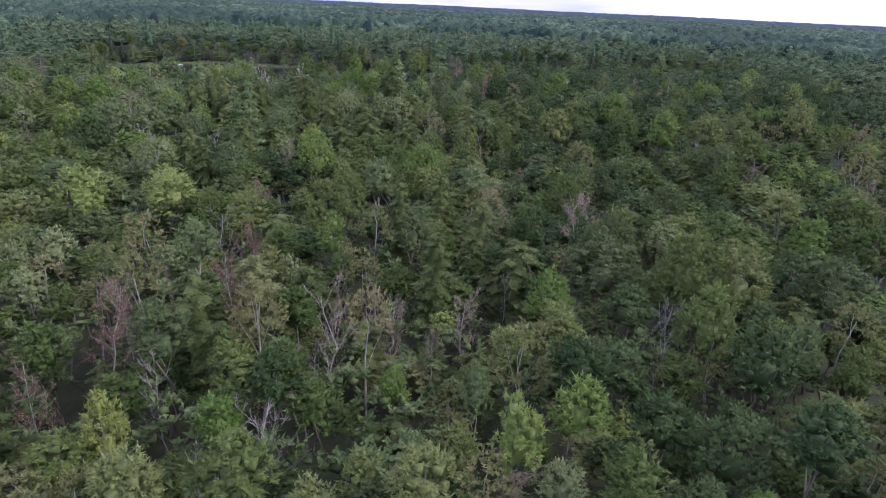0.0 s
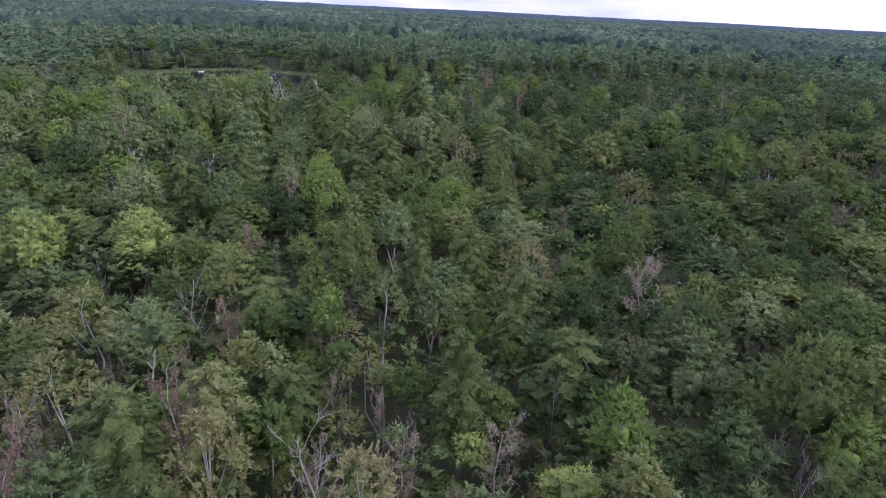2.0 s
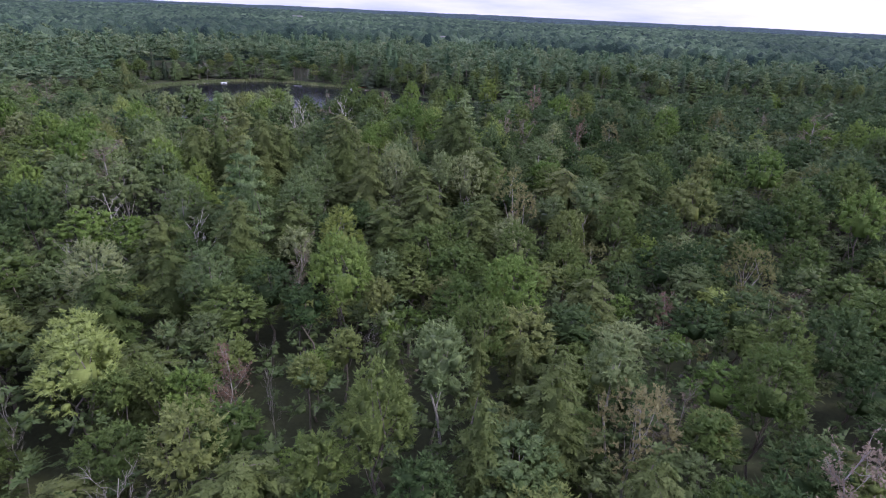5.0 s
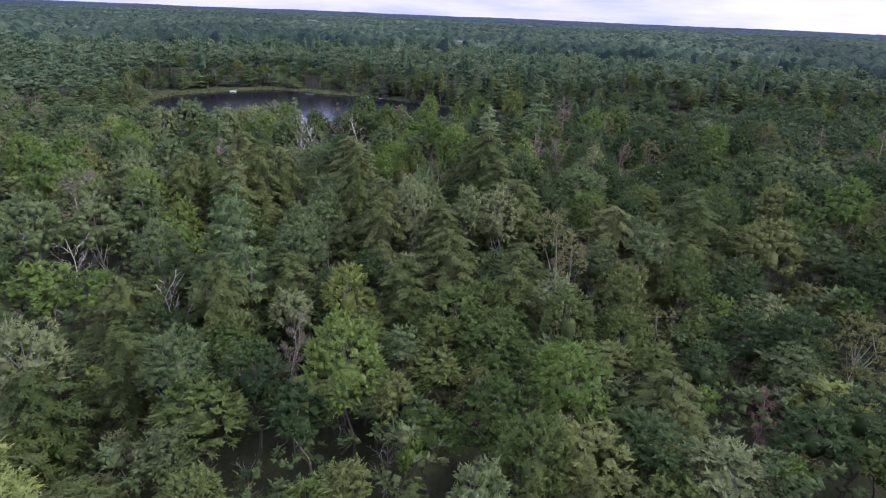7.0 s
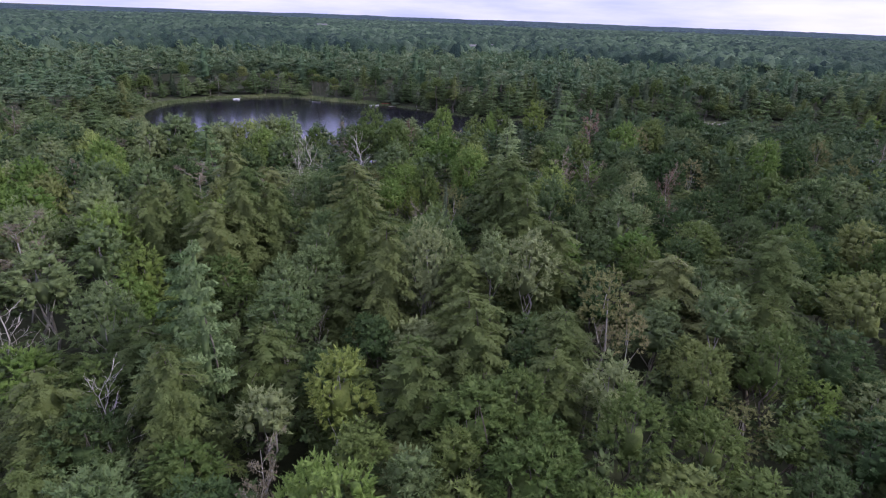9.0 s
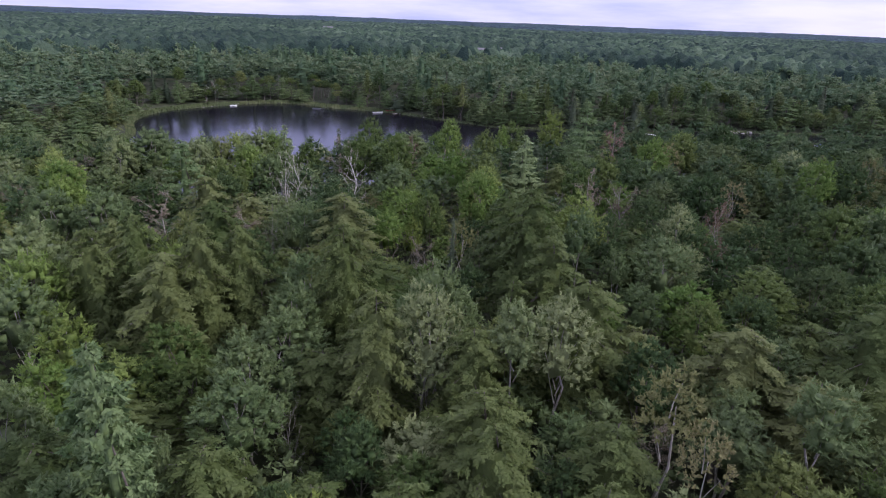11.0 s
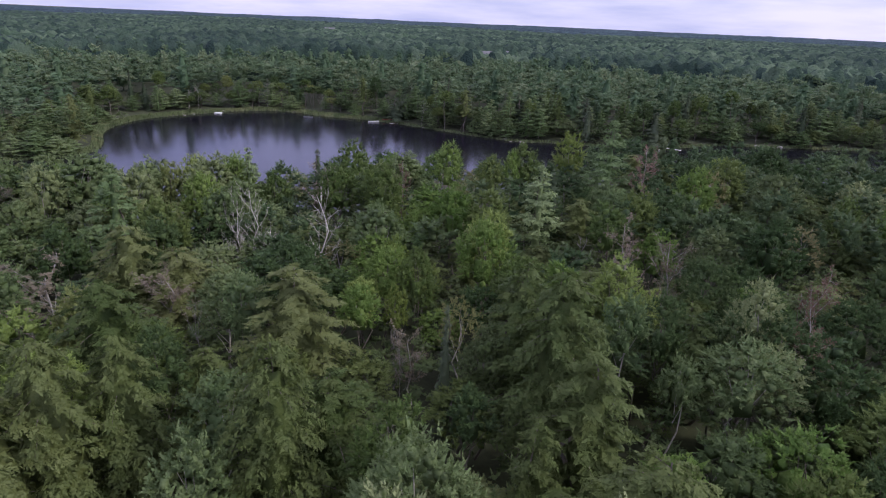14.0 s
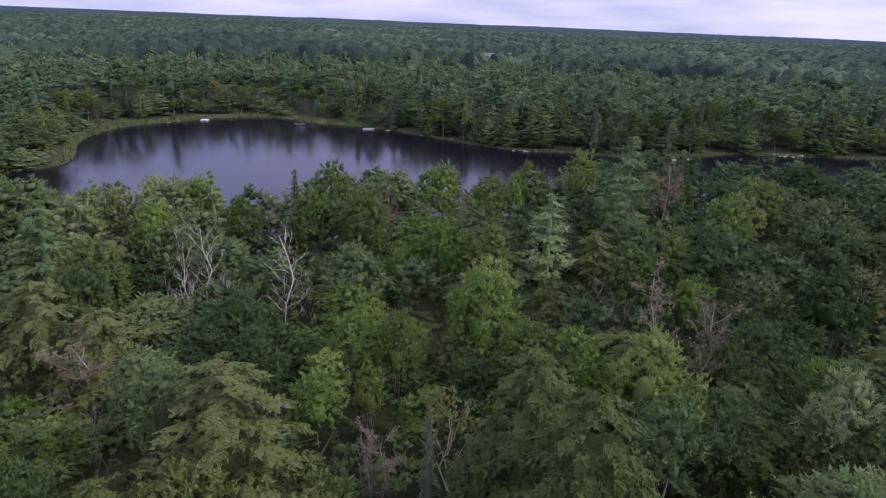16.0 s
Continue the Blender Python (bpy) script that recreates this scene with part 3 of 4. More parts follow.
plant("maple", 17.7, 212.7, 19.0, 3.3)
plant("dark_maple", 22.4, 29.3, 16.4, 2.0)
plant("dark_maple", -11.5, 34.4, 15.1, 1.6)
plant("dark_maple", 9.8, 36.8, 15.9, 1.7)
plant("dark_maple", 24.2, 38.9, 16.9, 2.6)
plant("dark_maple", -21.2, 39.4, 16.1, 1.8)
plant("dark_maple", 13.7, 39.6, 16.2, 2.0)
plant("dark_maple", 37.0, 51.3, 16.9, 3.0)
plant("dark_maple", 34.8, 53.7, 16.9, 2.6)
plant("dark_maple", -3.5, 61.6, 16.3, 1.5)
plant("dark_maple", 11.0, 66.8, 15.8, 2.5)
plant("dark_maple", -9.0, 67.3, 16.9, 1.5)
plant("dark_maple", 25.6, 78.8, 16.3, 2.9)
plant("dark_maple", -30.6, 84.9, 14.8, 1.7)
plant("dark_maple", 25.0, 89.7, 16.1, 3.3)
plant("dark_maple", -22.7, 90.1, 15.9, 1.9)
plant("dark_maple", 2.9, 91.2, 15.5, 2.0)
plant("dark_maple", -28.1, 93.6, 16.1, 2.5)
plant("dark_maple", 20.5, 97.5, 15.7, 2.7)
plant("dark_maple", -39.3, 99.4, 15.6, 2.5)
plant("dark_maple", 9.4, 103.1, 15.1, 2.2)
plant("dark_maple", -62.8, 106.0, 17.0, 3.5)
plant("dark_maple", -26.3, 109.1, 17.5, 1.7)
plant("dark_maple", -23.0, 114.8, 17.2, 1.7)
plant("dark_maple", 16.9, 118.7, 17.1, 3.0)
plant("dark_maple", -24.7, 118.8, 14.8, 2.3)
plant("dark_maple", 1.7, 119.8, 17.1, 2.0)
plant("dark_maple", -3.0, 127.6, 17.9, 2.2)
plant("dark_maple", 18.3, 134.1, 18.1, 3.5)
plant("dark_maple", 8.3, 138.5, 18.6, 3.3)
plant("dark_maple", -1.9, 138.8, 18.6, 2.0)
plant("dark_maple", -41.1, 140.0, 18.0, 2.2)
plant("dark_maple", -18.3, 140.6, 19.3, 1.7)
plant("dark_maple", 9.1, 149.6, 18.7, 2.5)
plant("dark_maple", 6.6, 154.1, 19.2, 2.5)
plant("dark_maple", -2.7, 155.3, 20.4, 2.4)
plant("dark_maple", -36.2, 157.2, 17.6, 2.7)
plant("dark_maple", -41.6, 159.7, 17.6, 2.9)
plant("dark_maple", -35.9, 161.0, 17.1, 2.6)
plant("dark_maple", 7.5, 161.4, 19.0, 2.7)
plant("dark_maple", -39.1, 161.9, 17.4, 3.3)
plant("dark_maple", -67.6, 162.2, 17.5, 3.1)
plant("dark_maple", -57.5, 165.1, 17.1, 3.2)
plant("dark_maple", 3.9, 166.9, 18.4, 3.1)
plant("dark_maple", 14.7, 180.4, 18.4, 3.5)
plant("dark_maple", 7.9, 180.4, 18.3, 3.5)
plant("dark_maple", 12.6, 214.7, 19.6, 3.5)
plant("dark_maple", 31.1, 231.0, 18.5, 3.5)
plant("spruce", -21.2, 147.9, 18.3, 1.0)
plant("spruce", -53.6, 207.8, 16.6, 1.8)
plant("thin_ash", -0.6, 43.2, 13.3, 1.1)
plant("thin_ash", -4.2, 46.6, 12.9, 1.4)
plant("thin_ash", 1.6, 48.1, 12.8, 1.5)
plant("thin_ash", 16.4, 70.1, 17.3, 2.1)
plant("thin_ash", -25.7, 96.1, 15.9, 1.3)
plant("thin_ash", -1.7, 121.8, 17.0, 3.0)
plant("thin_ash", -62.1, 122.3, 17.3, 3.3)
plant("thin_ash", -25.0, 153.3, 17.6, 2.8)
plant("thin_ash", -0.8, 169.3, 18.4, 2.4)
plant("thin_ash", -3.1, 176.1, 17.9, 2.2)
plant("hemlock", -1.1, 53.3, 17.3, 2.1)
plant("hemlock", 3.9, 66.7, 16.7, 2.7)
plant("hemlock", -5.6, 71.0, 17.2, 1.6)
plant("hemlock", -0.8, 74.5, 17.3, 1.9)
plant("hemlock", -0.3, 76.6, 17.0, 2.1)
plant("hemlock", -13.0, 81.4, 15.8, 1.0)
plant("hemlock", -6.2, 83.0, 14.6, 1.1)
plant("hemlock", 0.8, 84.1, 14.2, 1.8)
plant("hemlock", -2.4, 84.9, 14.0, 1.0)
plant("hemlock", -41.2, 87.5, 14.9, 2.7)
plant("hemlock", -37.7, 92.6, 15.6, 2.5)
plant("hemlock", -42.9, 100.6, 17.6, 2.2)
plant("hemlock", -34.1, 101.9, 18.4, 2.6)
plant("hemlock", -18.4, 107.7, 18.4, 1.8)
plant("hemlock", -31.2, 110.5, 19.5, 2.4)
plant("hemlock", -7.7, 111.1, 17.1, 1.5)
plant("hemlock", -14.3, 113.4, 19.0, 2.2)
plant("hemlock", -14.9, 116.4, 17.7, 2.5)
plant("hemlock", -23.8, 122.9, 20.8, 2.6)
plant("hemlock", 12.4, 123.7, 17.3, 1.5)
plant("hemlock", -25.0, 126.0, 19.7, 2.5)
plant("hemlock", -36.8, 127.5, 17.9, 1.7)
plant("hemlock", -44.3, 128.6, 19.9, 2.7)
plant("hemlock", 14.5, 129.5, 18.0, 2.9)
plant("hemlock", 11.0, 129.8, 18.8, 2.2)
plant("hemlock", -53.9, 131.6, 19.9, 3.2)
plant("hemlock", -42.6, 131.6, 21.6, 3.2)
plant("hemlock", -50.9, 134.5, 20.7, 3.1)
plant("hemlock", -30.0, 134.6, 21.5, 3.1)
plant("hemlock", -40.5, 135.1, 20.2, 3.1)
plant("hemlock", 12.4, 135.5, 18.3, 2.5)
plant("hemlock", -13.7, 136.9, 21.0, 1.8)
plant("hemlock", -56.0, 138.2, 18.7, 3.2)
plant("hemlock", -10.4, 140.6, 20.9, 2.0)
plant("hemlock", -46.6, 142.0, 18.3, 3.6)
plant("hemlock", -39.0, 142.5, 18.2, 2.3)
plant("hemlock", -12.4, 145.3, 19.8, 3.2)
plant("hemlock", -34.1, 148.5, 20.5, 2.8)
plant("hemlock", -15.1, 149.7, 22.9, 2.0)
plant("hemlock", 13.2, 150.4, 18.7, 3.0)
plant("hemlock", -15.3, 158.2, 21.1, 2.6)
plant("hemlock", -51.9, 160.0, 17.1, 2.6)
plant("hemlock", -57.9, 160.5, 17.4, 3.6)
plant("poplar", 5.3, 38.1, 16.8, 2.5)
plant("poplar", -5.8, 39.5, 18.2, 1.4)
plant("poplar", -7.5, 60.9, 17.1, 1.9)
plant("poplar", -1.6, 116.0, 17.5, 1.5)
plant("poplar", -3.7, 117.9, 19.7, 2.0)
plant("poplar", -20.7, 153.9, 18.2, 2.2)
plant("maple", -16.5, 24.4, 15.3, 1.6)
plant("maple", -1.3, 24.9, 16.1, 1.6)
plant("maple", -7.3, 25.4, 15.4, 1.4)
plant("maple", 10.0, 25.4, 16.2, 1.5)
# maples beyond x = 12 take the dark kind, shade put into colour
plant("dark_maple", 14.3, 26.0, 16.1, 1.6)
plant("maple", -11.6, 26.0, 15.1, 1.9)
plant("maple", -4.5, 27.9, 15.5, 1.5)
plant("maple", -22.6, 28.5, 15.3, 1.8)
plant("maple", 0.8, 30.0, 16.0, 1.3)
plant("dark_maple", 18.3, 30.5, 16.2, 2.4)
plant("dark_maple", 15.1, 32.7, 16.1, 1.7)
plant("maple", -8.6, 34.4, 15.2, 1.8)
plant("maple", -22.7, 35.8, 15.3, 1.5)
plant("maple", -15.6, 38.4, 16.1, 2.0)
plant("maple", -11.7, 38.7, 16.0, 1.6)
plant("maple", -30.4, 39.5, 16.4, 1.8)
plant("maple", 9.5, 44.8, 16.4, 2.0)
plant("maple", -13.1, 48.5, 16.9, 1.6)
plant("dark_maple", 16.5, 48.6, 16.6, 1.9)
plant("maple", -17.6, 56.1, 16.6, 1.7)
plant("maple", -10.5, 56.2, 16.0, 1.5)
plant("dark_maple", 16.0, 56.6, 18.4, 3.0)
plant("dark_maple", 17.4, 60.1, 18.3, 3.3)
plant("maple", -17.4, 60.9, 17.1, 1.8)
plant("dark_maple", 16.3, 64.2, 16.4, 2.2)
plant("maple", -15.4, 68.8, 16.9, 1.8)
plant("maple", -23.9, 69.1, 16.0, 2.2)
plant("maple", -12.4, 71.0, 18.7, 2.2)
plant("maple", -22.0, 71.7, 16.1, 2.1)
plant("maple", -32.5, 74.9, 15.5, 1.6)
plant("maple", -30.5, 76.1, 15.4, 1.5)
plant("maple", -19.5, 80.6, 15.7, 1.3)
plant("maple", -26.7, 82.1, 15.0, 1.8)
plant("maple", 4.3, 82.6, 15.9, 1.0)
plant("maple", -17.5, 83.5, 15.5, 1.6)
plant("maple", -16.2, 92.5, 16.2, 1.7)
plant("dark_maple", 15.6, 94.6, 14.8, 2.1)
plant("maple", -13.9, 98.5, 16.0, 1.9)
plant("maple", -5.8, 99.6, 16.2, 1.6)
plant("maple", -9.1, 100.6, 16.1, 2.5)
plant("maple", -20.8, 101.4, 16.5, 1.9)
plant("maple", -14.3, 101.9, 16.2, 1.8)
plant("maple", 0.6, 102.2, 16.3, 2.0)
plant("maple", 5.3, 102.2, 15.6, 2.0)
plant("dark_maple", 16.2, 103.1, 15.5, 2.0)
plant("maple", -8.9, 103.2, 15.8, 2.3)
plant("maple", -2.2, 105.6, 16.6, 2.4)
plant("dark_maple", 15.0, 108.6, 15.7, 2.5)
plant("maple", 4.1, 113.0, 16.8, 2.3)
plant("maple", -19.1, 113.3, 17.4, 1.6)
plant("maple", 10.7, 116.3, 16.7, 2.5)
plant("maple", -15.4, 119.2, 18.1, 1.5)
plant("maple", 2.9, 135.8, 19.0, 2.4)
plant("maple", -22.9, 136.0, 18.1, 2.6)
plant("dark_maple", 17.3, 144.9, 18.3, 3.1)
plant("maple", -46.5, 147.0, 18.1, 1.7)
plant("maple", -26.5, 162.1, 17.2, 2.2)
plant("dark_maple", 32.0, 162.8, 18.3, 3.5)
plant("maple", -15.5, 163.5, 18.8, 2.2)
plant("maple", -59.7, 169.5, 17.5, 3.5)
plant("dark_maple", 23.4, 169.7, 18.5, 3.3)
plant("maple", -5.0, 182.0, 18.2, 2.6)
plant("maple", -20.7, 183.5, 18.5, 2.8)
plant("maple", -71.0, 189.2, 17.0, 2.6)
plant("maple", -36.6, 189.6, 19.1, 3.5)
plant("maple", -0.2, 189.7, 18.6, 2.6)
plant("maple", -44.1, 190.0, 18.7, 3.5)
plant("maple", -54.5, 191.0, 17.6, 3.3)
plant("maple", -43.9, 198.3, 20.6, 2.7)
plant("maple", -22.2, 200.9, 19.6, 2.3)
plant("maple", -16.6, 213.1, 19.8, 2.6)
plant("dark_maple", 34.5, 224.2, 18.5, 3.5)
plant("white_snag", -51.5, 171.2, 18.4, 1.4)
plant("white_snag", -40.0, 172.5, 19.3, 2.5)
plant("white_snag", -50.8, 174.0, 18.6, 2.0)
plant("pine", -34.7, 107.8, 23.7, 1.9)
plant("pine", -38.1, 111.5, 21.2, 2.7)
plant("pine", -69.8, 174.8, 19.1, 3.6)
plant("pine", -14.0, 190.0, 20.6, 3.3)
plant("pine", -59.7, 193.5, 19.2, 2.3)
plant("pine", -2.1, 212.5, 24.2, 3.7)
plant("dying", -27.0, 32.7, 15.2, 1.2)
plant("dying", -26.7, 42.2, 16.4, 1.6)
plant("dying", -18.3, 45.7, 18.1, 1.3)
plant("dying", -20.5, 59.3, 15.6, 1.1)
plant("dying", -24.7, 77.5, 15.1, 1.6)
plant("dying", 13.5, 98.9, 14.1, 2.1)
plant("dying", 9.3, 155.9, 21.1, 2.3)
plant("dying", -34.7, 193.4, 19.5, 1.1)
plant("dying", 4.0, 213.2, 20.9, 2.5)
plant("silver_maple", 2.1, 34.5, 14.7, 1.0)
plant("poplar", -15.4, 42.9, 17.0, 2.2)
plant("hemlock", -20.9, 44.8, 17.0, 1.8)
plant("hemlock", -17.1, 48.2, 17.6, 1.7)
plant("poplar", -27.5, 48.9, 17.2, 2.1)
plant("silver_maple", -24.6, 54.5, 17.1, 1.6)
plant("maple", 9.7, 69.2, 16.0, 1.7)
plant("maple", 42.2, 72.0, 17.4, 2.1)
plant("silver_maple", -9.1, 76.4, 18.2, 1.8)
plant("silver_maple", 4.0, 79.4, 17.2, 1.7)
plant("silver_maple", -9.3, 82.0, 15.8, 1.5)
plant("silver_maple", -35.8, 87.7, 12.4, 1.7)
plant("silver_maple", -44.0, 90.0, 17.0, 2.8)
plant("silver_maple", -33.1, 92.0, 16.5, 2.5)
plant("silver_maple", -16.8, 99.9, 14.5, 1.6)
plant("silver_maple", -28.0, 103.1, 17.3, 1.9)
plant("maple", 10.3, 109.3, 14.8, 1.8)
plant("silver_maple", -33.7, 110.8, 19.7, 1.2)
plant("silver_maple", -2.8, 111.2, 16.8, 2.3)
plant("silver_maple", -31.9, 116.2, 18.6, 3.0)
plant("silver_maple", -32.5, 120.0, 17.1, 3.1)
plant("silver_maple", -9.4, 120.1, 16.1, 1.8)
plant("silver_maple", -31.4, 123.0, 16.0, 1.8)
plant("silver_maple", 3.3, 124.9, 15.9, 1.5)
plant("silver_maple", -20.0, 125.1, 20.1, 3.2)
plant("silver_maple", -13.2, 125.5, 20.4, 1.9)
plant("silver_maple", -9.5, 126.7, 19.5, 2.9)
plant("silver_maple", -20.1, 129.1, 20.4, 3.2)
plant("silver_maple", -33.0, 130.8, 19.0, 2.3)
plant("silver_maple", -18.2, 131.2, 19.6, 2.2)
plant("silver_maple", -35.0, 137.4, 17.1, 2.9)
plant("silver_maple", -3.2, 146.7, 19.6, 1.5)
plant("silver_maple", -38.2, 146.9, 20.0, 1.3)
plant("silver_maple", -72.3, 148.8, 18.2, 3.5)
plant("silver_maple", -39.1, 149.2, 18.7, 1.7)
plant("silver_maple", -7.1, 151.1, 20.2, 1.6)
plant("silver_maple", 3.2, 155.8, 19.3, 1.6)
plant("silver_maple", 5.3, 156.3, 19.5, 2.4)
plant("maple", 27.0, 164.3, 18.5, 3.5)
plant("silver_maple", -84.5, 179.6, 17.4, 3.5)
plant("silver_maple", -71.0, 181.3, 17.7, 3.5)
plant("maple", 30.8, 198.4, 18.4, 3.5)
plant("dead", -14.7, 27.7, 14.0, 1.0)
plant("dead", -10.8, 32.3, 14.4, 1.9)
plant("dead", -20.4, 36.1, 14.1, 1.3)
plant("dead", -9.1, 42.7, 15.8, 1.9)
plant("dead", 17.9, 43.1, 16.1, 1.0)
plant("dead", -4.6, 48.7, 16.8, 1.7)
plant("dead", 19.4, 50.6, 16.0, 1.5)
plant("dead", 6.1, 55.2, 15.8, 1.4)
plant("dead", -25.4, 64.0, 16.3, 1.7)
plant("dead", -38.7, 72.1, 13.9, 1.6)
plant("dead", -22.3, 79.5, 15.3, 1.2)
plant("dead", -25.6, 86.4, 11.4, 1.2)
plant("dead", -16.3, 88.9, 12.9, 2.1)
plant("white_snag", -39.0, 101.6, 15.5, 1.6)
plant("white_snag", -55.8, 113.2, 14.5, 2.3)
plant("dead", -29.6, 119.3, 13.6, 1.0)
plant("dead", -42.4, 147.4, 17.6, 1.7)
plant("dead", -25.5, 150.9, 18.6, 1.7)
plant("dead", -44.9, 170.8, 18.8, 2.4)
plant("yellow_birch", -20.7, 30.0, 15.1, 1.3)
plant("yellow_birch", -23.4, 106.1, 16.8, 2.5)
plant("yellow_birch", -30.0, 167.0, 16.2, 2.0)
plant("yellow_birch", -8.8, 216.2, 21.2, 2.6)
plant("silver_maple", -61.5, 132.5, 19.2, 4.6)
plant("silver_maple", -57.8, 118.2, 17.2, 3.0)
plant("silver_maple", -63.0, 114.5, 19.0, 3.8)
plant("silver_maple", -45.5, 111.9, 17.3, 3.2)
plant("yellow_birch", -49.1, 121.9, 16.6, 2.2)
plant("bright_maple", -19.8, 168.3, 19.0, 3.5)
plant("yellow_birch", -28.0, 159.1, 17.3, 2.5)
plant("bright_maple", -31.6, 159.4, 16.4, 2.4)
plant("silver_maple", -81.0, 185.0, 17.8, 4.0)
plant("silver_maple", -74.0, 188.0, 17.6, 3.8)
plant("silver_maple", 1.8, 148.5, 17.6, 2.9)
plant("hemlock", -28.2, 139.8, 19.2, 2.9)

# ---- the rest of the wood before the pond ----


def scatter(x0, x1, y0, y1, step, rng, keep):
    """Jittered places on a grid."""
    xs, ys = np.meshgrid(np.arange(x0, x1, step), np.arange(y0, y1, step))
    xs = (xs + (np.arange(xs.shape[0]) % 2)[:, None] * step / 2).ravel() + rng.uniform(-0.42, 0.42, xs.size) * step
    ys = ys.ravel() + rng.uniform(-0.42, 0.42, ys.size) * step
    ok = keep(xs, ys)
    return xs[ok], ys[ok]


def canopy(x, y):
    """The usual height of the tree tops."""
    rise = np.interp(y, [20, 35, 50, 65, 80, 95, 110, 125, 140, 155, 170, 190, 205, 225, 260, 330, 420], [14.6, 16.2, 16.6, 16.4, 15.8, 16.4, 17.4, 18.9, 18.9, 18.0, 17.8, 17.6, 16.2, 14.5, 14.5, 19.0, 18.0])
    return rise + 2.8 * np.interp(x, [-5, 12], [0, 1]) * np.interp(y, [175, 205, 270, 300], [0, 1, 1, 0])


FILED, NEAR = [], {}


def free(x, y, r):
    i, j = int(x // 6), int(y // 6)
    while len(FILED) < len(TAKEN):
        tx, ty, tr = TAKEN[len(FILED)]
        FILED.append(1)
        NEAR.setdefault((int(tx // 6), int(ty // 6)), []).append((tx, ty, tr))
    return not any(math.hypot(tx - x, ty - y) < (tr + r) * 0.645 for a in (-1, 0, 1) for b in (-1, 0, 1) for tx, ty, tr in NEAR.get((i + a, j + b), ()))


def mixture(x, y, rng):
    """Which kind grows where."""
    if y > 225 or (y > 300):
        table = dict(maple=3, dark_maple=3, hemlock=2, pine=1, bright_maple=1)
    elif x > 10:
        # more of the dark kind: the right side's shade is set by leaf colour
        table = dict(maple=5.0, dark_maple=4.4, hemlock=1.3, silver_maple=0.5, bright_maple=0.8, poplar=0.7, thin_ash=0.25, dead=0.1)
    elif x < -38 or (x < -22 and y > 66):
        table = dict(maple=3.0, hemlock=3.2, dark_maple=0.5, silver_maple=3.6, bright_maple=2.6, poplar=1.2, thin_ash=0.7, dead=0.2)
    elif y < 62 and x < 8:
        table = dict(maple=4, hemlock=3.6, dark_maple=1.3, silver_maple=0.8, bright_maple=0.6, poplar=2.8, thin_ash=2.6, dying=0.9, dead=0.8)
    elif y < 95:
        table = dict(maple=6, hemlock=2.5, dark_maple=3, silver_maple=1.4, bright_maple=1.6, poplar=1.2, thin_ash=0.8, dying=0.4, dead=0.35)
    else:
        table = dict(maple=4.5, hemlock=5, dark_maple=3.2, silver_maple=0.9, bright_maple=1.1, poplar=0.6, spruce=0.3, thin_ash=0.35, dead=0.12)
    names, w = list(table), np.array(list(table.values()))
    return names[int(rng.choice(len(names), p=w / w.sum()))]


rng = np.random.default_rng(21)
fx, fy = scatter(-205, 165, 14, 300, 3.7, rng, lambda x, y: (np.abs(x + y * 0.05) < 26 + y * 0.72) & (shore_distance(x, y) > 1.5) & (y < np.interp(x, [-205, -86, -54, -14, 5, 22, 44, 112, 165], [208, 204, 224, 246, 268, 250, 258, 272, 290])))
nx2, ny2 = scatter(-60, 45, 14, 66, 2.9, rng, lambda x, y: np.abs(x + y * 0.05) < 22 + y * 0.6)
fx, fy = np.concatenate([fx[fy > 66], nx2]), np.concatenate([fy[fy > 66], ny2])
order = np.argsort(fy + rng.uniform(0, 4, len(fy)))
spare = []
MARKS = [m for m in STANDING if m[1] < 240]   # the outstanding trees stay in view
for x, y in zip(fx[order], fy[order]):
    r = rng.uniform(1.25, 2.1) if y < 66 else rng.uniform(1.9, 3.2) if y < 125 else rng.uniform(2.5, 4.1)
    bankside = edge_at(x, y) < 32
    if not free(x, y, r * (0.62 if bankside else 1.0)):
        continue
    kind = mixture(x, y, rng)
    if kind == "hemlock":
        r = min(r, 1.7) if y < 66 else min(max(r, 2.2), 2.7)
    top = float(canopy(x, y)) - 5.5 * rng.random() ** 1.4
    if edge_at(x, y) < 22:
        r = max(r, 2.9)
    for mx, my, mt, mr, bared in [] if bankside else MARKS:
        dy = my - y
        if -2.5 < dy < (18 if bared else 13 if my < 160 else 8):
            side = abs(x - (mx - (mx + 0.14 * (my - 40)) * dy / 40))
            if side < mr * (0.75 if bared else 0.9) + r * (1.15 if kind == "hemlock" else 0.75):
                top = min(top, mt - (3.0 if my < 160 else 1.8, 4.0 if my < 160 else 2.5, 5.5 if my < 66 else 5.0)[bared] + 0.38 * dy)
    top = max(top, ground_z(x, y) + 7.0)
    edge = edge_at(x, y)
    if edge < 9:
        top -= rng.uniform(0, 2.5)
    if kind in ("dead", "thin_ash", "dying"):
        r *= 0.8
    r = min(r, 0.24 * (top - ground_z(x, y)))
    if COUNT.get(kind, 0) < 310:
        plant(kind, x, y, top, r)
    else:
        spare.append((kind, x, y, top, r))
        TAKEN.append((x, y, r))

for x, y, top, r in ((-21.8, 97.0, 10.6, 2.0), (-25.2, 96.2, 11.2, 2.1), (-19.0, 98.6, 10.2, 2.0), (-22.6, 101.2, 9.5, 2.1), (-24.0, 43.0, 10.4, 1.9), (-21.4, 41.2, 9.6, 1.8)):
    plant("maple", x, y, top, r)

# ---- woods made of many trees: undergrowth, the far shore, the distance ----


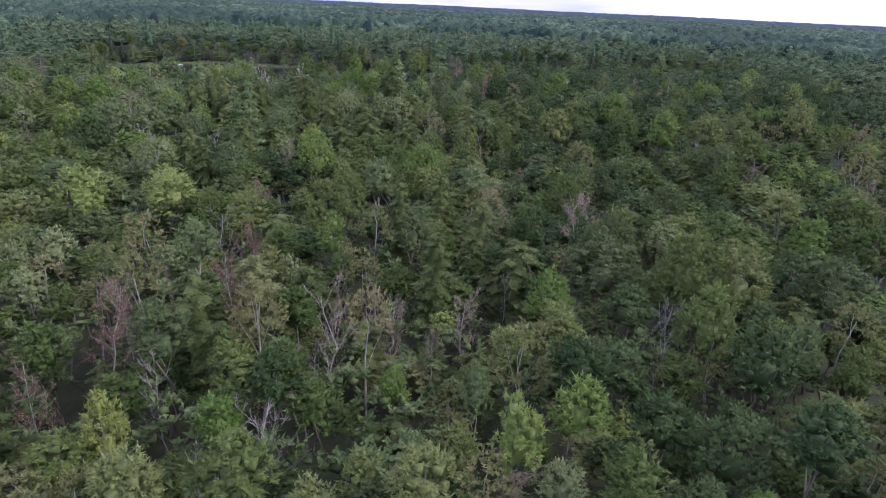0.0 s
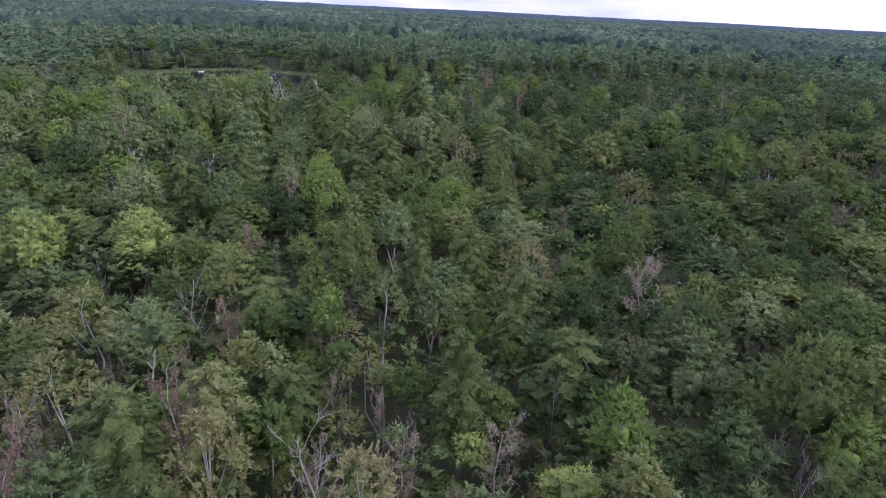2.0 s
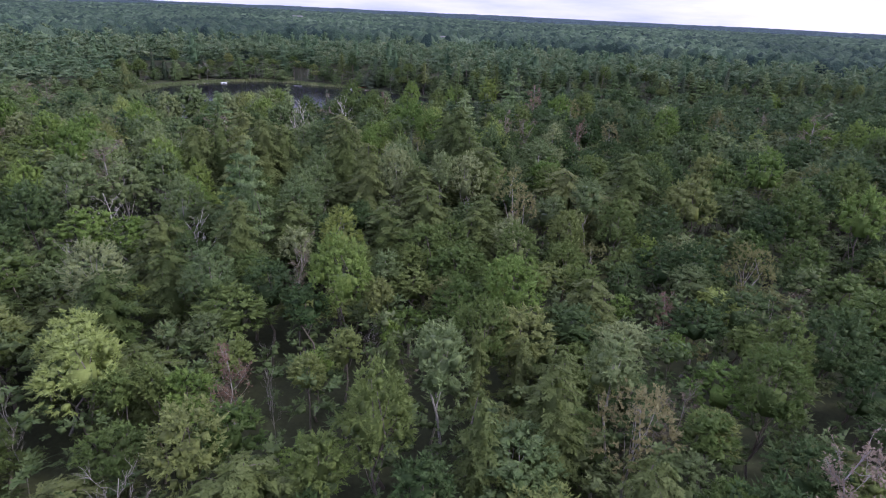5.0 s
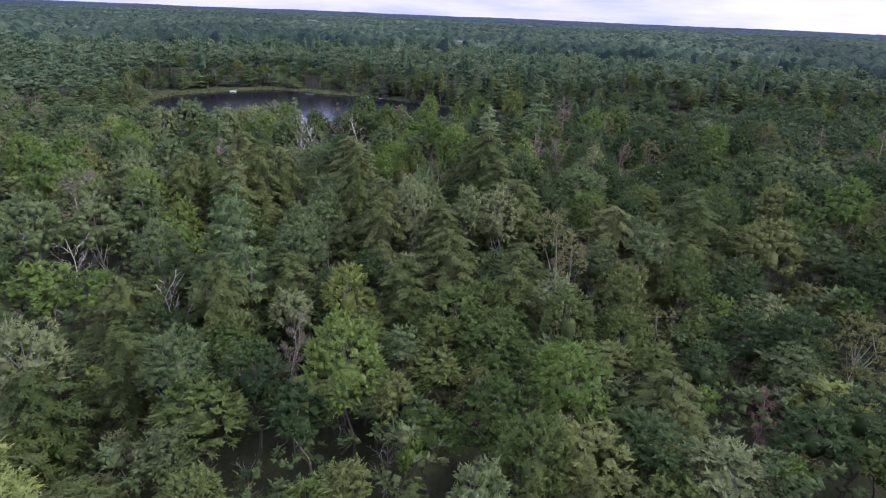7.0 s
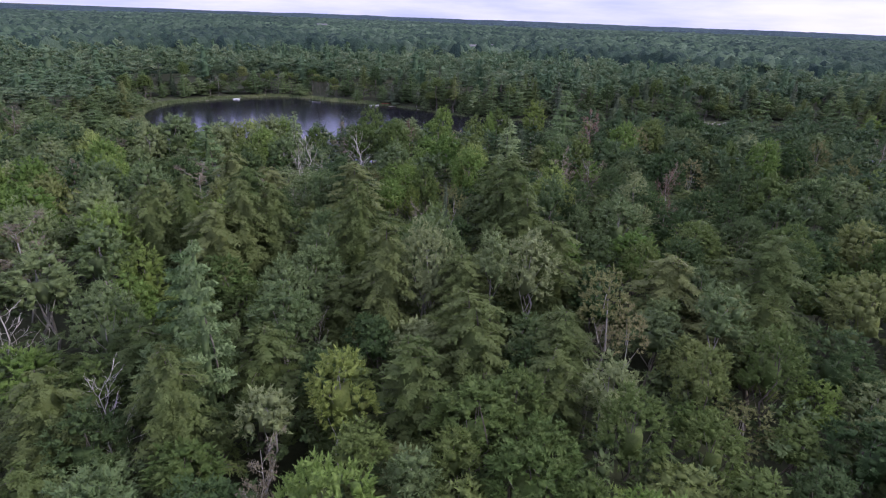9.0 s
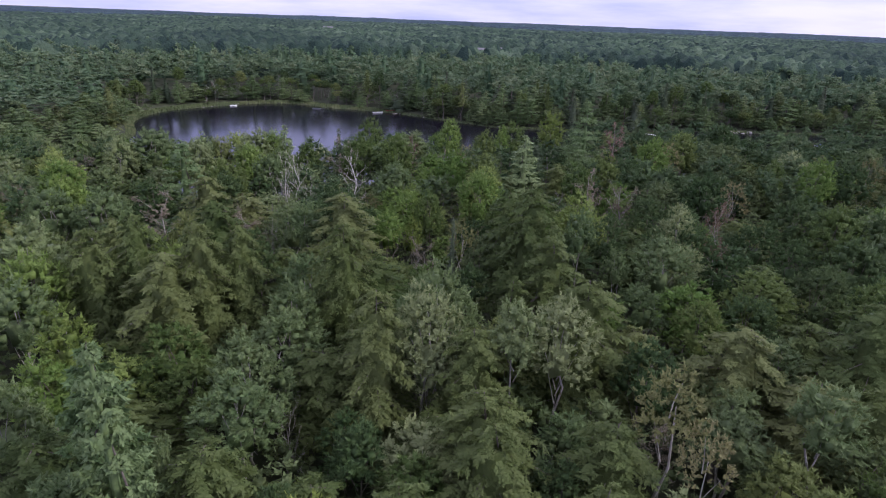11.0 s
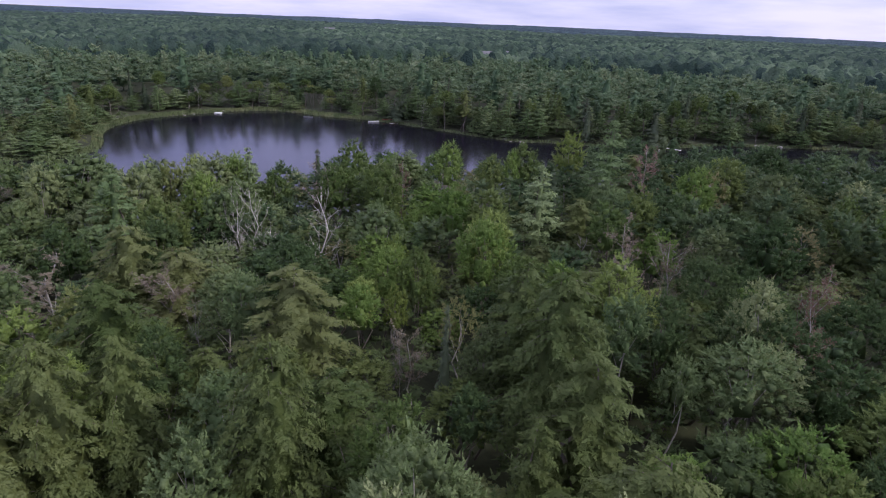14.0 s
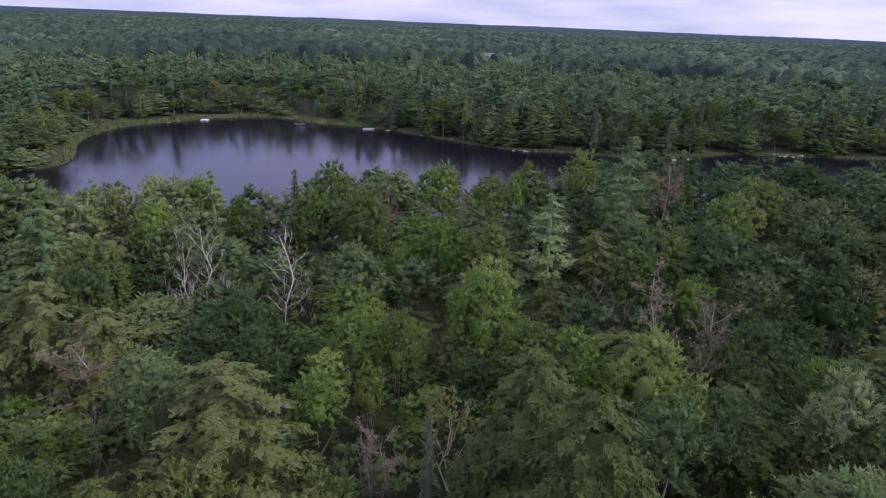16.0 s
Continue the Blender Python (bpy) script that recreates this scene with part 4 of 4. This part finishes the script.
def wood_mesh(trees, lod, rng, trunks=False):
    """Many trees joined into one sheet of sprays: rows of kind, x, y, top, radius."""
    cache, out = {}, []
    for kind, x, y, top, r in trees:
        key = (kind, int(rng.integers(5)))
        if key not in cache:
            w, l = grow(key[0], 50 + key[1], lod)
            cache[key] = joined([l, tube([(0, 0, 0), (0, 0, KINDS[kind][3] * 0.8)], [0.16, 0.05], 3)]) if trunks and l is not None else (w if l is None else l)
        v, f3, f4 = cache[key]
        h, r0 = KINDS[kind][3:5]
        g = ground_z(x, y)
        a = rng.uniform(0, 6.283)
        ca, sa = math.cos(a) * r / r0, math.sin(a) * r / r0
        out.append((np.stack([v[:, 0] * ca - v[:, 1] * sa + x, v[:, 0] * sa + v[:, 1] * ca + y, v[:, 2] * (top - g) / h + g], 1), f3, f4))
    return joined(out)


rng = np.random.default_rng(33)
ux, uy = scatter(-150, 120, 14, 350, 4.9, rng, lambda x, y: (shore_distance(x, y) > 0.6) & ((np.abs(x + y * 0.05) < 22 + y * 0.5) & (y < 228) | (shore_distance(x, y) < 15) & ((y < 280) | (x > -60) | (shore_distance(x, y) > 7))))
bushes = []
for x, y in zip(ux, uy):
    tall = rng.uniform(6.0, 11.0) if y < 280 else rng.uniform(3.0, 8.0)
    bushes.append(("maple", x, y, ground_z(x, y) + tall, rng.uniform(2.0, 3.1)))
under = new("undergrowth", sheet("undergrowth", wood_mesh(bushes, 3, rng), LEAF["shrub"]))
tagged(under, "shaded green undergrowth of saplings and bushes", "undergrowth", kind="stuff")
sx, sy = scatter(-135, 120, -70, 215, 9.5, rng, lambda x, y: (np.abs(x + y * 0.05) > 22 + np.maximum(y, -10) * 0.72) | (y < 12))
ok = shore_distance(sx, sy) > 2
aside = [("maple" if rng.random() < 0.75 else "hemlock", x, y, float(canopy(x, max(y, 20))) - rng.uniform(0.5, 5), rng.uniform(4.2, 5.8)) for x, y in zip(sx[ok], sy[ok])]
tagged(new("side_woods", sheet("side_woods", wood_mesh(aside, 2, rng), LEAF["shrub"])), "mixed green woodland stretching to both sides", "woods", kind="stuff")
if spare:
    more = new("woodland", sheet("woodland", wood_mesh(spare, 4, rng), LEAF["thick"]))
    tagged(more, "dense mixed green woodland beside the pond", "woods", kind="stuff")

rng = np.random.default_rng(44)


def far_keep(x, y):
    d, ang = np.hypot(x + 16, y - 118), np.degrees(np.arctan2(-(x + 16), y - 118))
    e = shore_distance(x, y)
    near_side = y < np.interp(x, [-205, -86, -54, -14, 5, 22, 44, 112, 165], [208, 204, 224, 246, 268, 250, 258, 272, 290])
    return (d < 405) & (ang < 55) & (ang > -54) & (e > np.where((x < -60) & (x > -165) & (y > 262), 3.6, 1.0)) & (((x + 47) / 22) ** 2 + ((y - 572) / 34) ** 2 > 1) & ~(near_side & (np.abs(x + y * 0.05) < 26 + y * 0.72))


wx, wy = scatter(-430, 400, 150, 600, 8.0, rng, far_keep)
dist = shore_distance(wx, wy)
needle, leafy, shore_pines = [], [], []
for x, y, e in zip(wx, wy, dist):
    stand = noise.noise(Vector((x * 0.012, y * 0.012, 3.0)))
    top = float(canopy(x, y)) + rng.uniform(-6.5, 3.0)
    conif = rng.random() < (0.16 if x < -60 else 0.32) + stand * 0.8
    r = rng.uniform(3.6, 5.4)
    if e < 17 and y > 228 and x > -215:
        continue
    if conif:
        needle.append(("pine" if rng.random() < 0.75 else "hemlock", x, y, top + 1.2, r))
    else:
        leafy.append(("maple", x, y, top - 1.0, r * 1.05))
sx, sy = scatter(-214, 160, 228, 366, 5.4, rng, lambda x, y: far_keep(x, y) & (shore_distance(x, y) < 18))
for x, y in zip(sx, sy):
    if x > -95 and y > 300:
        kinds, top, r = ["pine", "pine", "pine", "pine", "spruce", "hemlock", "dark_maple", "maple"], rng.uniform(13.5, 21.5), rng.uniform(2.0, 3.2)
    elif y > 300:
        kinds, top, r = ["pine", "maple", "dark_maple", "maple", "pine", "spruce"], rng.uniform(11.5, 18.0), rng.uniform(2.0, 3.2)
    else:
        kinds, top, r = ["pine", "pine", "pine", "hemlock"], rng.uniform(10.0, 15.5), rng.uniform(2.2, 3.3)
    if shore_distance(x, y) < 5:
        top *= rng.uniform(0.6, 0.95)
    shore_pines.append((rng.choice(kinds), x, y, top, r))
for kind, x, y, top, r in shore_pines:
    plant(kind, x, y, top - (2.0 if "maple" in kind else 0), r * 0.8 if kind == "spruce" else r * 0.68 if kind == "hemlock" else r * 0.85 if "maple" in kind else r, 1, "trees along the far shore")
tagged(new("pine_woods", sheet("pine_woods", wood_mesh(needle, 2, rng, True), LEAF["pinewoods"])), "dense dark green pine woods beyond the pond", "woods", kind="stuff")
tagged(new("leafy_woods", sheet("leafy_woods", wood_mesh(leafy, 2, rng), LEAF["woods"])), "broadleaf green woods beyond the pond", "woods", kind="stuff")


def canopy_sheet(r0, r1, rows, columns, cell, seed, deep, fall=0.0):
    """A far roof of tree crowns, a bump for each crown, seen from afar."""
    rg = np.random.default_rng(seed)
    rr = np.geomspace(r0, r1, rows)
    th = np.radians(np.linspace(-56, 60, columns))
    R, T = np.meshgrid(rr, th, indexing="ij")
    R = R * (1 + rg.uniform(-0.3, 0.3, R.shape) * (rr[1] / rr[0] - 1))
    x, y = (-16 - R * np.sin(T)).ravel(), (118 + R * np.cos(T)).ravel()
    best = np.full(x.shape, -1e9)
    ix, iy = np.floor(x / cell), np.floor(y / cell)

    def h(a, b, c):
        v = np.sin(a * 127.1 + b * 311.7 + c * 74.7) * 43758.5453
        return v - np.floor(v)
    for ox in (-1, 0, 1):
        for oy in (-1, 0, 1):
            a, b = ix + ox, iy + oy
            cx, cy = (a + 0.15 + 0.7 * h(a, b, 1)) * cell, (b + 0.15 + 0.7 * h(a, b, 2)) * cell
            d = np.hypot(x - cx, y - cy) / (cell * 0.85)
            best = np.maximum(best, h(a, b, 3) ** 0.7 * cell * 0.6 + cell * 0.7 * (np.sqrt(np.maximum(0.0, 1 - d * d)) - 1))
    broad = 2.2 * np.sin(x * 0.004 + 1) * np.sin(y * 0.0031) + 1.2 * np.sin(x * 0.011 + y * 0.007)
    z = 13.8 + best * deep + broad + rg.normal(0, 0.8, x.shape)
    z = z - fall * np.clip((R.ravel() - r0) / (r1 - r0), 0, 1)
    for hx, hy, rise, wide in KNOLLS:
        z = np.where(((x - hx) / 26) ** 2 + ((y - hy + 40) / 62) ** 2 < 1, np.minimum(z, 12.0), z)
    z[:columns] = 1.0
    k = (np.arange(rows - 1)[:, None] * columns + np.arange(columns - 1)[None]).reshape(-1, 1)
    return np.stack([x, y, z], 1), NO3, k + np.array([[0, columns, columns + 1, 1]])


def canopy_material(name, base, dark, cell):
    m, nt, bsdf, out = blank(name)
    geo = nt.nodes.new("ShaderNodeNewGeometry")
    cells = nt.nodes.new("ShaderNodeTexVoronoi")
    cells.inputs["Scale"].default_value = 1 / cell
    flat = nt.nodes.new("ShaderNodeMapping")
    flat.inputs["Scale"].default_value = (1, 1, 0.6)
    nt.links.new(geo.outputs["Position"], flat.inputs["Vector"])
    nt.links.new(flat.outputs["Vector"], cells.inputs["Vector"])
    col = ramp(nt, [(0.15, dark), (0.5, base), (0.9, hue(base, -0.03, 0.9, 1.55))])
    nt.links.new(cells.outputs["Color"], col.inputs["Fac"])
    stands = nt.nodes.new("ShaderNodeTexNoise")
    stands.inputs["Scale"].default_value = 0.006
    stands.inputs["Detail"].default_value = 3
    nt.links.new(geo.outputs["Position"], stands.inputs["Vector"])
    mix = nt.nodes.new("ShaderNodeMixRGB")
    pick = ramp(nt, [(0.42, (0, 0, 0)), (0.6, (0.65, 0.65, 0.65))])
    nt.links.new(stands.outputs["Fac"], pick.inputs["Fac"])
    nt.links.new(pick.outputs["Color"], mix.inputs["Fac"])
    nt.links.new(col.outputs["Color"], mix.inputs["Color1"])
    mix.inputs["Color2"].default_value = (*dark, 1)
    nt.links.new(mix.outputs["Color"], bsdf.inputs["Base Color"])
    bsdf.inputs["Roughness"].default_value = 0.9
    bsdf.inputs["Specular IOR Level"].default_value = 0.1
    fine = nt.nodes.new("ShaderNodeTexNoise")
    fine.inputs["Scale"].default_value = 0.9
    fine.inputs["Detail"].default_value = 5
    nt.links.new(geo.outputs["Position"], fine.inputs["Vector"])
    bp = nt.nodes.new("ShaderNodeBump")
    bp.inputs["Strength"].default_value = 1.0
    bp.inputs["Distance"].default_value = 1.5
    nt.links.new(fine.outputs["Fac"], bp.inputs["Height"])
    nt.links.new(bp.outputs["Normal"], bsdf.inputs["Normal"])
    return m


# base and dark green both carry extra blue, painted in for haze
tagged(new("far_woods", sheet("far_woods", canopy_sheet(352, 1500, 225, 380, 7.0, 5, 1.9), canopy_material("hazy_far_canopy", (0.060, 0.098, 0.060), (0.024, 0.043, 0.037), 6.5))),
       "rolling green forest canopy stretching away, tinted blue for haze", "woods", kind="stuff")
# the horizon's haze is put into these bluish crown colours
tagged(new("backdrop", sheet("backdrop", canopy_sheet(1450, 4950, 90, 300, 16, 6, 0.4, 9.0), canopy_material("hazy_distant_canopy", (0.038, 0.063, 0.072), (0.022, 0.037, 0.053), 14))),
       "distant forest reaching the horizon, coloured bluish for haze", "forest", kind="structure")


# ---- the shores: grass, bushes, stones ----
rng = np.random.default_rng(61)


def tufts(n, where, tall, rng):
    """Upright grass blades at random places that where() keeps."""
    x, y = rng.uniform(-205, 152, n), rng.uniform(196, 352, n)
    ok = where(x, y, shore_distance(x, y))
    x, y = x[ok], y[ok]
    z = land(x, y)
    p = np.stack([x, y, z + tall * 0.35], 1)
    a = rng.normal(0, 0.35, p.shape) + np.array([0, 0, 1.0])
    size = tall * rng.uniform(0.6, 1.4, len(p))
    return sprays(p, rng.normal(0, 1, p.shape) * np.array([1, 1, 0.2]), a, size, size * 0.55, rng)


def grassy(x, y, e):
    far_bank = (x < -72) & (x > -166) & (y > 275) & (e > -0.4) & (e < 4.2)
    point = (x < -130) & (y > 222) & (y < 285) & (e > -0.4) & (e < 2.6)
    cove = (x > -112) & (x < -92) & (y > 335) & (e > -0.5) & (e < 4)
    strip = (y > 300) & (e > -0.2) & (e < 1.3)
    return far_bank | point | cove | strip


tagged(new("shore_grass", sheet("shore_grass", tufts(420000, grassy, 0.75, rng), LEAF["grass"][0])), "tall yellow-green grass along the pond bank", "grass", kind="stuff")
bank = []
while len(bank) < 300:
    x, y = rng.uniform(-200, 150), rng.uniform(225, 352)
    e = edge_at(x, y)
    if (y > 300 or x < -130) and (0.4 < e < 3.2 and (x > -60 or rng.random() < 0.3) or (8 if x < -60 else 3) < e < 22):
        bank.append(("maple", x, y, ground_z(x, y) + (rng.uniform(1.0, 3.4) if e < 3.2 else rng.uniform(2.5, 7.0)), rng.uniform(0.9, 1.9) if e < 3.2 else rng.uniform(1.8, 3.0)))
tagged(new("shore_bushes", sheet("shore_bushes", wood_mesh(bank, 2, rng), LEAF["shrub"])), "low green bushes along the water's edge", "bushes", kind="stuff")

STONE = rough("weathered_grey_stone", (0.16, 0.15, 0.13), (0.42, 0.40, 0.36), 1.6, 0.9, 0.5)
PAINT = rough("white_paint", (0.62, 0.62, 0.62), (0.82, 0.82, 0.81), 1.2, 0.5, 0.05)
PLANK = rough("silvered_planks", (0.24, 0.22, 0.19), (0.48, 0.45, 0.40), 2.0, 0.85, 0.3)
DARK = rough("dark_stained_wood", (0.03, 0.025, 0.02), (0.08, 0.065, 0.05), 2.0, 0.8, 0.3)
RED = rough("faded_red_hull", (0.24, 0.05, 0.04), (0.36, 0.09, 0.07), 1.5, 0.5, 0.1)
BLUE = rough("faded_blue_canvas", (0.05, 0.08, 0.26), (0.09, 0.13, 0.36), 1.2, 0.8, 0.2)
GREY_METAL = rough("dull_aluminium", (0.36, 0.37, 0.38), (0.55, 0.56, 0.57), 1.5, 0.4, 0.1, 1.0, 0.7)


def part(name, bm, material, parent, label=""):
    me = bpy.data.meshes.new(name)
    bm.to_mesh(me)
    bm.free()
    me.materials.append(material)
    ob = new(name, me)
    ob.parent = parent
    return tagged(ob, label)


def box(x, y, z, dx, dy, dz, bevel=0.02):
    bm = bmesh.new()
    bmesh.ops.create_cube(bm, size=1, matrix=Matrix.LocRotScale((x, y, z), None, (dx, dy, dz)))
    bmesh.ops.bevel(bm, geom=bm.edges[:], offset=min(bevel, dz * 0.3), segments=1, affect="EDGES")
    return bm


def thing(name, label, category, x, y, z, turn, group=""):
    root = tagged(new(name), label, category, group)
    root.matrix_basis = pose(x, y, z, 0, 0, turn)
    return root


STONES = {}


def stone(x, y, size, rng):
    k = int(rng.integers(4))
    m = pose(x, y, max(ground_z(x, y), -0.15) - size * 0.1, 0, 0, rng.uniform(0, 360)) @ Matrix.Diagonal((size, size * rng.uniform(0.6, 1), size * rng.uniform(0.45, 0.8), 1))
    if k in STONES:
        return copy_thing(STONES[k], m)
    bm = bmesh.new()
    bmesh.ops.create_icosphere(bm, subdivisions=2, radius=0.5)
    for v in bm.verts:
        v.co *= 1 + 0.35 * noise.noise(v.co * 2.3 + Vector((k * 7.1, 0, 0)))
    me = bpy.data.meshes.new("shore_stone")
    bm.to_mesh(me)
    bm.free()
    me.materials.append(STONE)
    ob = tagged(new("shore_stone", me), "pale grey stone at the water's edge", "stone", "stones along the shore")
    ob.matrix_basis = m
    STONES[k] = ob
    return ob


def stones_near(x, y, n, spread, rng, size=(0.4, 1.3)):
    made = 0
    while made < n:
        px, py = x + rng.normal(0, spread), y + rng.normal(0, spread * 0.6)
        if -0.5 < edge_at(px, py) < 1.8:
            stone(px, py, rng.uniform(*size), rng)
            made += 1


stones_near(-21, 314, 9, 3.0, rng, (0.5, 1.5))
stones_near(70, 337, 14, 3.5, rng, (0.6, 1.9))
stones_near(-150, 322, 16, 7.0, rng, (0.4, 1.0))
stones_near(-135, 341, 10, 6.0, rng, (0.4, 1.0))
stones_near(-116, 347, 8, 4.0, rng, (0.5, 1.4))
stones_near(-60, 332, 10, 8.0, rng, (0.4, 1.0))
stones_near(-144, 263, 4, 2.0, rng, (0.5, 1.2))
stones_near(30, 319, 6, 4.0, rng, (0.4, 1.1))

# ---- on the water ----


def swim_raft(x, y, turn):
    root = thing("swim_raft", "white swim raft floating on the dark pond", "raft", x, y, 0.0, turn)
    for i in range(6):
        part("deck_board", box(-1.1 + i * 0.44, 0, 0.42, 0.42, 2.2, 0.07), PAINT, root)
    part("frame", box(0, 0, 0.29, 2.6, 2.2, 0.18), PAINT, root)
    for sx in (-0.85, 0.85):
        part("float", box(sx, 0, 0.07, 0.7, 2.1, 0.36, 0.1), PAINT, root)
    part("ladder", box(1.38, 0, 0.35, 0.05, 0.45, 0.9), GREY_METAL, root, "grey metal ladder")


def hull(length, beam, deep):
    """An open boat shell, pointed at both ends."""
    bm = bmesh.new()
    rows = []
    for i in range(13):
        s = i / 12 * 2 - 1
        w = beam / 2 * (1 - abs(s) ** 2.4) + 0.01
        row = []
        for a in range(7):
            th = math.pi * a / 6
            row.append(bm.verts.new((s * length / 2, -math.cos(th) * w, deep * (1 - math.sin(th) ** 0.7) + 0.14 * s * s)))
        rows.append(row)
    for p, q in zip(rows, rows[1:]):
        for a in range(6):
            bm.faces.new((p[a], q[a], q[a + 1], p[a + 1]))
    bmesh.ops.solidify(bm, geom=bm.faces[:], thickness=0.04)
    return bm


def boat(name, label, x, y, z, turn, length, beam, deep, material, seats=2):
    root = thing(name, label, "boat", x, y, z, turn)
    part("hull", hull(length, beam, deep), material, root)
    for i in range(seats):
        part("seat", box((i - (seats - 1) / 2) * length * 0.3, 0, deep * 0.7, 0.28, beam * 0.85, 0.04), PLANK, root)
    return root


def dock(x, y, turn, length, label, material):
    root = thing("boat_dock", label, "dock", x, y, 0.0, turn)
    n = int(length / 0.5)
    for i in range(n):
        part("plank", box(-length / 2 + (i + 0.5) * length / n, 0, 0.45, length / n - 0.03, 1.2, 0.06), material, root)
    for sy in (-0.5, 0.5):
        part("beam", box(0, sy, 0.34, length, 0.1, 0.14), DARK, root)
        for i in range(3):
            part("post", box(-length / 2 + 0.2 + i * (length - 0.4) / 2, sy * 1.24, -0.1, 0.12, 0.12, 1.7), DARK, root)
    return root


swim_raft(-140, 331.5, 12)
boat("rowing_boat", "white rowing boat moored beside the wooded shore", -77.5, 335.6, -0.08, 34, 4.6, 1.35, 0.5, PAINT, 3)
boat("canoe", "faded red canoe pulled up on the bank", -73.0, 339.6, ground_z(-73.0, 339.6) + 0.02, 35, 4.2, 0.85, 0.42, RED)
boat("canoe", "pale aluminium canoe drifting near the grassy shore", -104.5, 336.5, -0.06, 8, 3.8, 0.8, 0.4, GREY_METAL)
dock(-69.5, 333.6, 60, 2.4, "small pale wooden dock on dark posts", PLANK)
dock(32.0, 319.2, -28, 5.6, "white-painted boat dock by the pines", PAINT)
boat("rowing_boat", "small white rowing boat beside the dock", 27.5, 316.2, -0.06, 60, 2.9, 1.2, 0.5, PAINT)

covered = boat("motor_boat", "white motor boat under a blue cover near the far bank", 89.4, 315.3, -0.1, 24, 5.2, 1.9, 0.85, PAINT, 1)
bm = bmesh.new()
rows = []
for i in range(9):
    along = i / 8 * 2 - 1
    rows.append([bm.verts.new((along * 2.0, math.cos(math.pi * a / 8) * 0.95 * (1 - abs(along) ** 3 * 0.4), 0.80 + math.sin(math.pi * a / 8) * 0.62 * (1 - along * along * 0.45))) for a in range(9)])
for p, q in zip(rows, rows[1:]):
    for a in range(8):
        bm.faces.new((p[a], p[a + 1], q[a + 1], q[a]))
bmesh.ops.solidify(bm, geom=bm.faces[:], thickness=0.03)
part("cover", bm, BLUE, covered, "faded blue canvas cover")
part("outboard_motor", box(-2.55, 0, 0.75, 0.35, 0.4, 0.9, 0.08), DARK, covered, "dark outboard motor")

# ---- the houses far off among the trees ----
SIDING = rough("pale_blue_grey_siding", (0.26, 0.27, 0.30), (0.36, 0.37, 0.40), 0.6, 0.7, 0.1)
SHINGLE = rough("grey_shingles", (0.10, 0.10, 0.11), (0.20, 0.20, 0.21), 0.8, 0.9, 0.3)
PANE = blank("dark_window_glass")[0]
PANE.node_tree.nodes["Principled BSDF"].inputs["Base Color"].default_value = (0.02, 0.025, 0.03, 1)
PANE.node_tree.nodes["Principled BSDF"].inputs["Roughness"].default_value = 0.08


def house(x, y, turn, wide, deep, tall, label):
    root = thing("house", label, "house", x, y, ground_z(x, y) - 0.2, turn, "houses in the far woods")
    bm = box(0, 0, tall / 2, wide, deep, tall, 0.03)
    part("wall", bm, SIDING, root)
    bm = bmesh.new()
    ends = []
    for sx in (-1, 1):
        ends.append([bm.verts.new((sx * (wide / 2 + 0.4), py, pz)) for py, pz in ((-deep / 2 - 0.5, tall - 0.1), (0, tall + deep * 0.36), (deep / 2 + 0.5, tall - 0.1))])
    bm.faces.new(ends[0])
    bm.faces.new(ends[1][::-1])
    for a in range(3):
        bm.faces.new((ends[0][a], ends[1][a], ends[1][(a + 1) % 3], ends[0][(a + 1) % 3]))
    bmesh.ops.recalc_face_normals(bm, faces=bm.faces[:])
    part("roof", bm, SHINGLE, root, "grey shingled gable roof")
    for row in range(2 if tall > 5 else 1):
        for i in range(4):
            wx = -wide / 2 + (i + 0.5) * wide / 4
            frame_part = part("window", box(wx, -deep / 2 - 0.03, 1.6 + row * 2.8, 1.2, 0.08, 1.5), PAINT, root)
            part("pane", box(wx, -deep / 2 - 0.08, 1.6 + row * 2.8, 1.0, 0.04, 1.3), PANE, frame_part, "dark window glass")


house(-56, 590, 12, 9, 7, 4.6, "pale blue-grey house with a grey gable roof")
house(-38, 588, -8, 8, 7, 5.4, "pale two-storey house among far trees")
house(-321, 1000, 5, 14, 9, 6.0, "pale house far off among the woods")

# ---- bare trees on the far shore ----
for x, y, top, r in ((-152, 330, 17, 2.6), (-149, 332, 15, 2.2), (-128, 351, 16, 2.4), (-126, 354, 14.5, 2.2), (-104, 350, 15, 2.0), (-31, 325, 12, 2.2), (-58, 334, 13, 1.8)):
    plant("dead", x, y, top - 2, r * 0.9, 1, "bare trees on the far shore")
plant("dead", -150, 263.5, 9.5, 1.5, 1, "bare trees on the far shore")
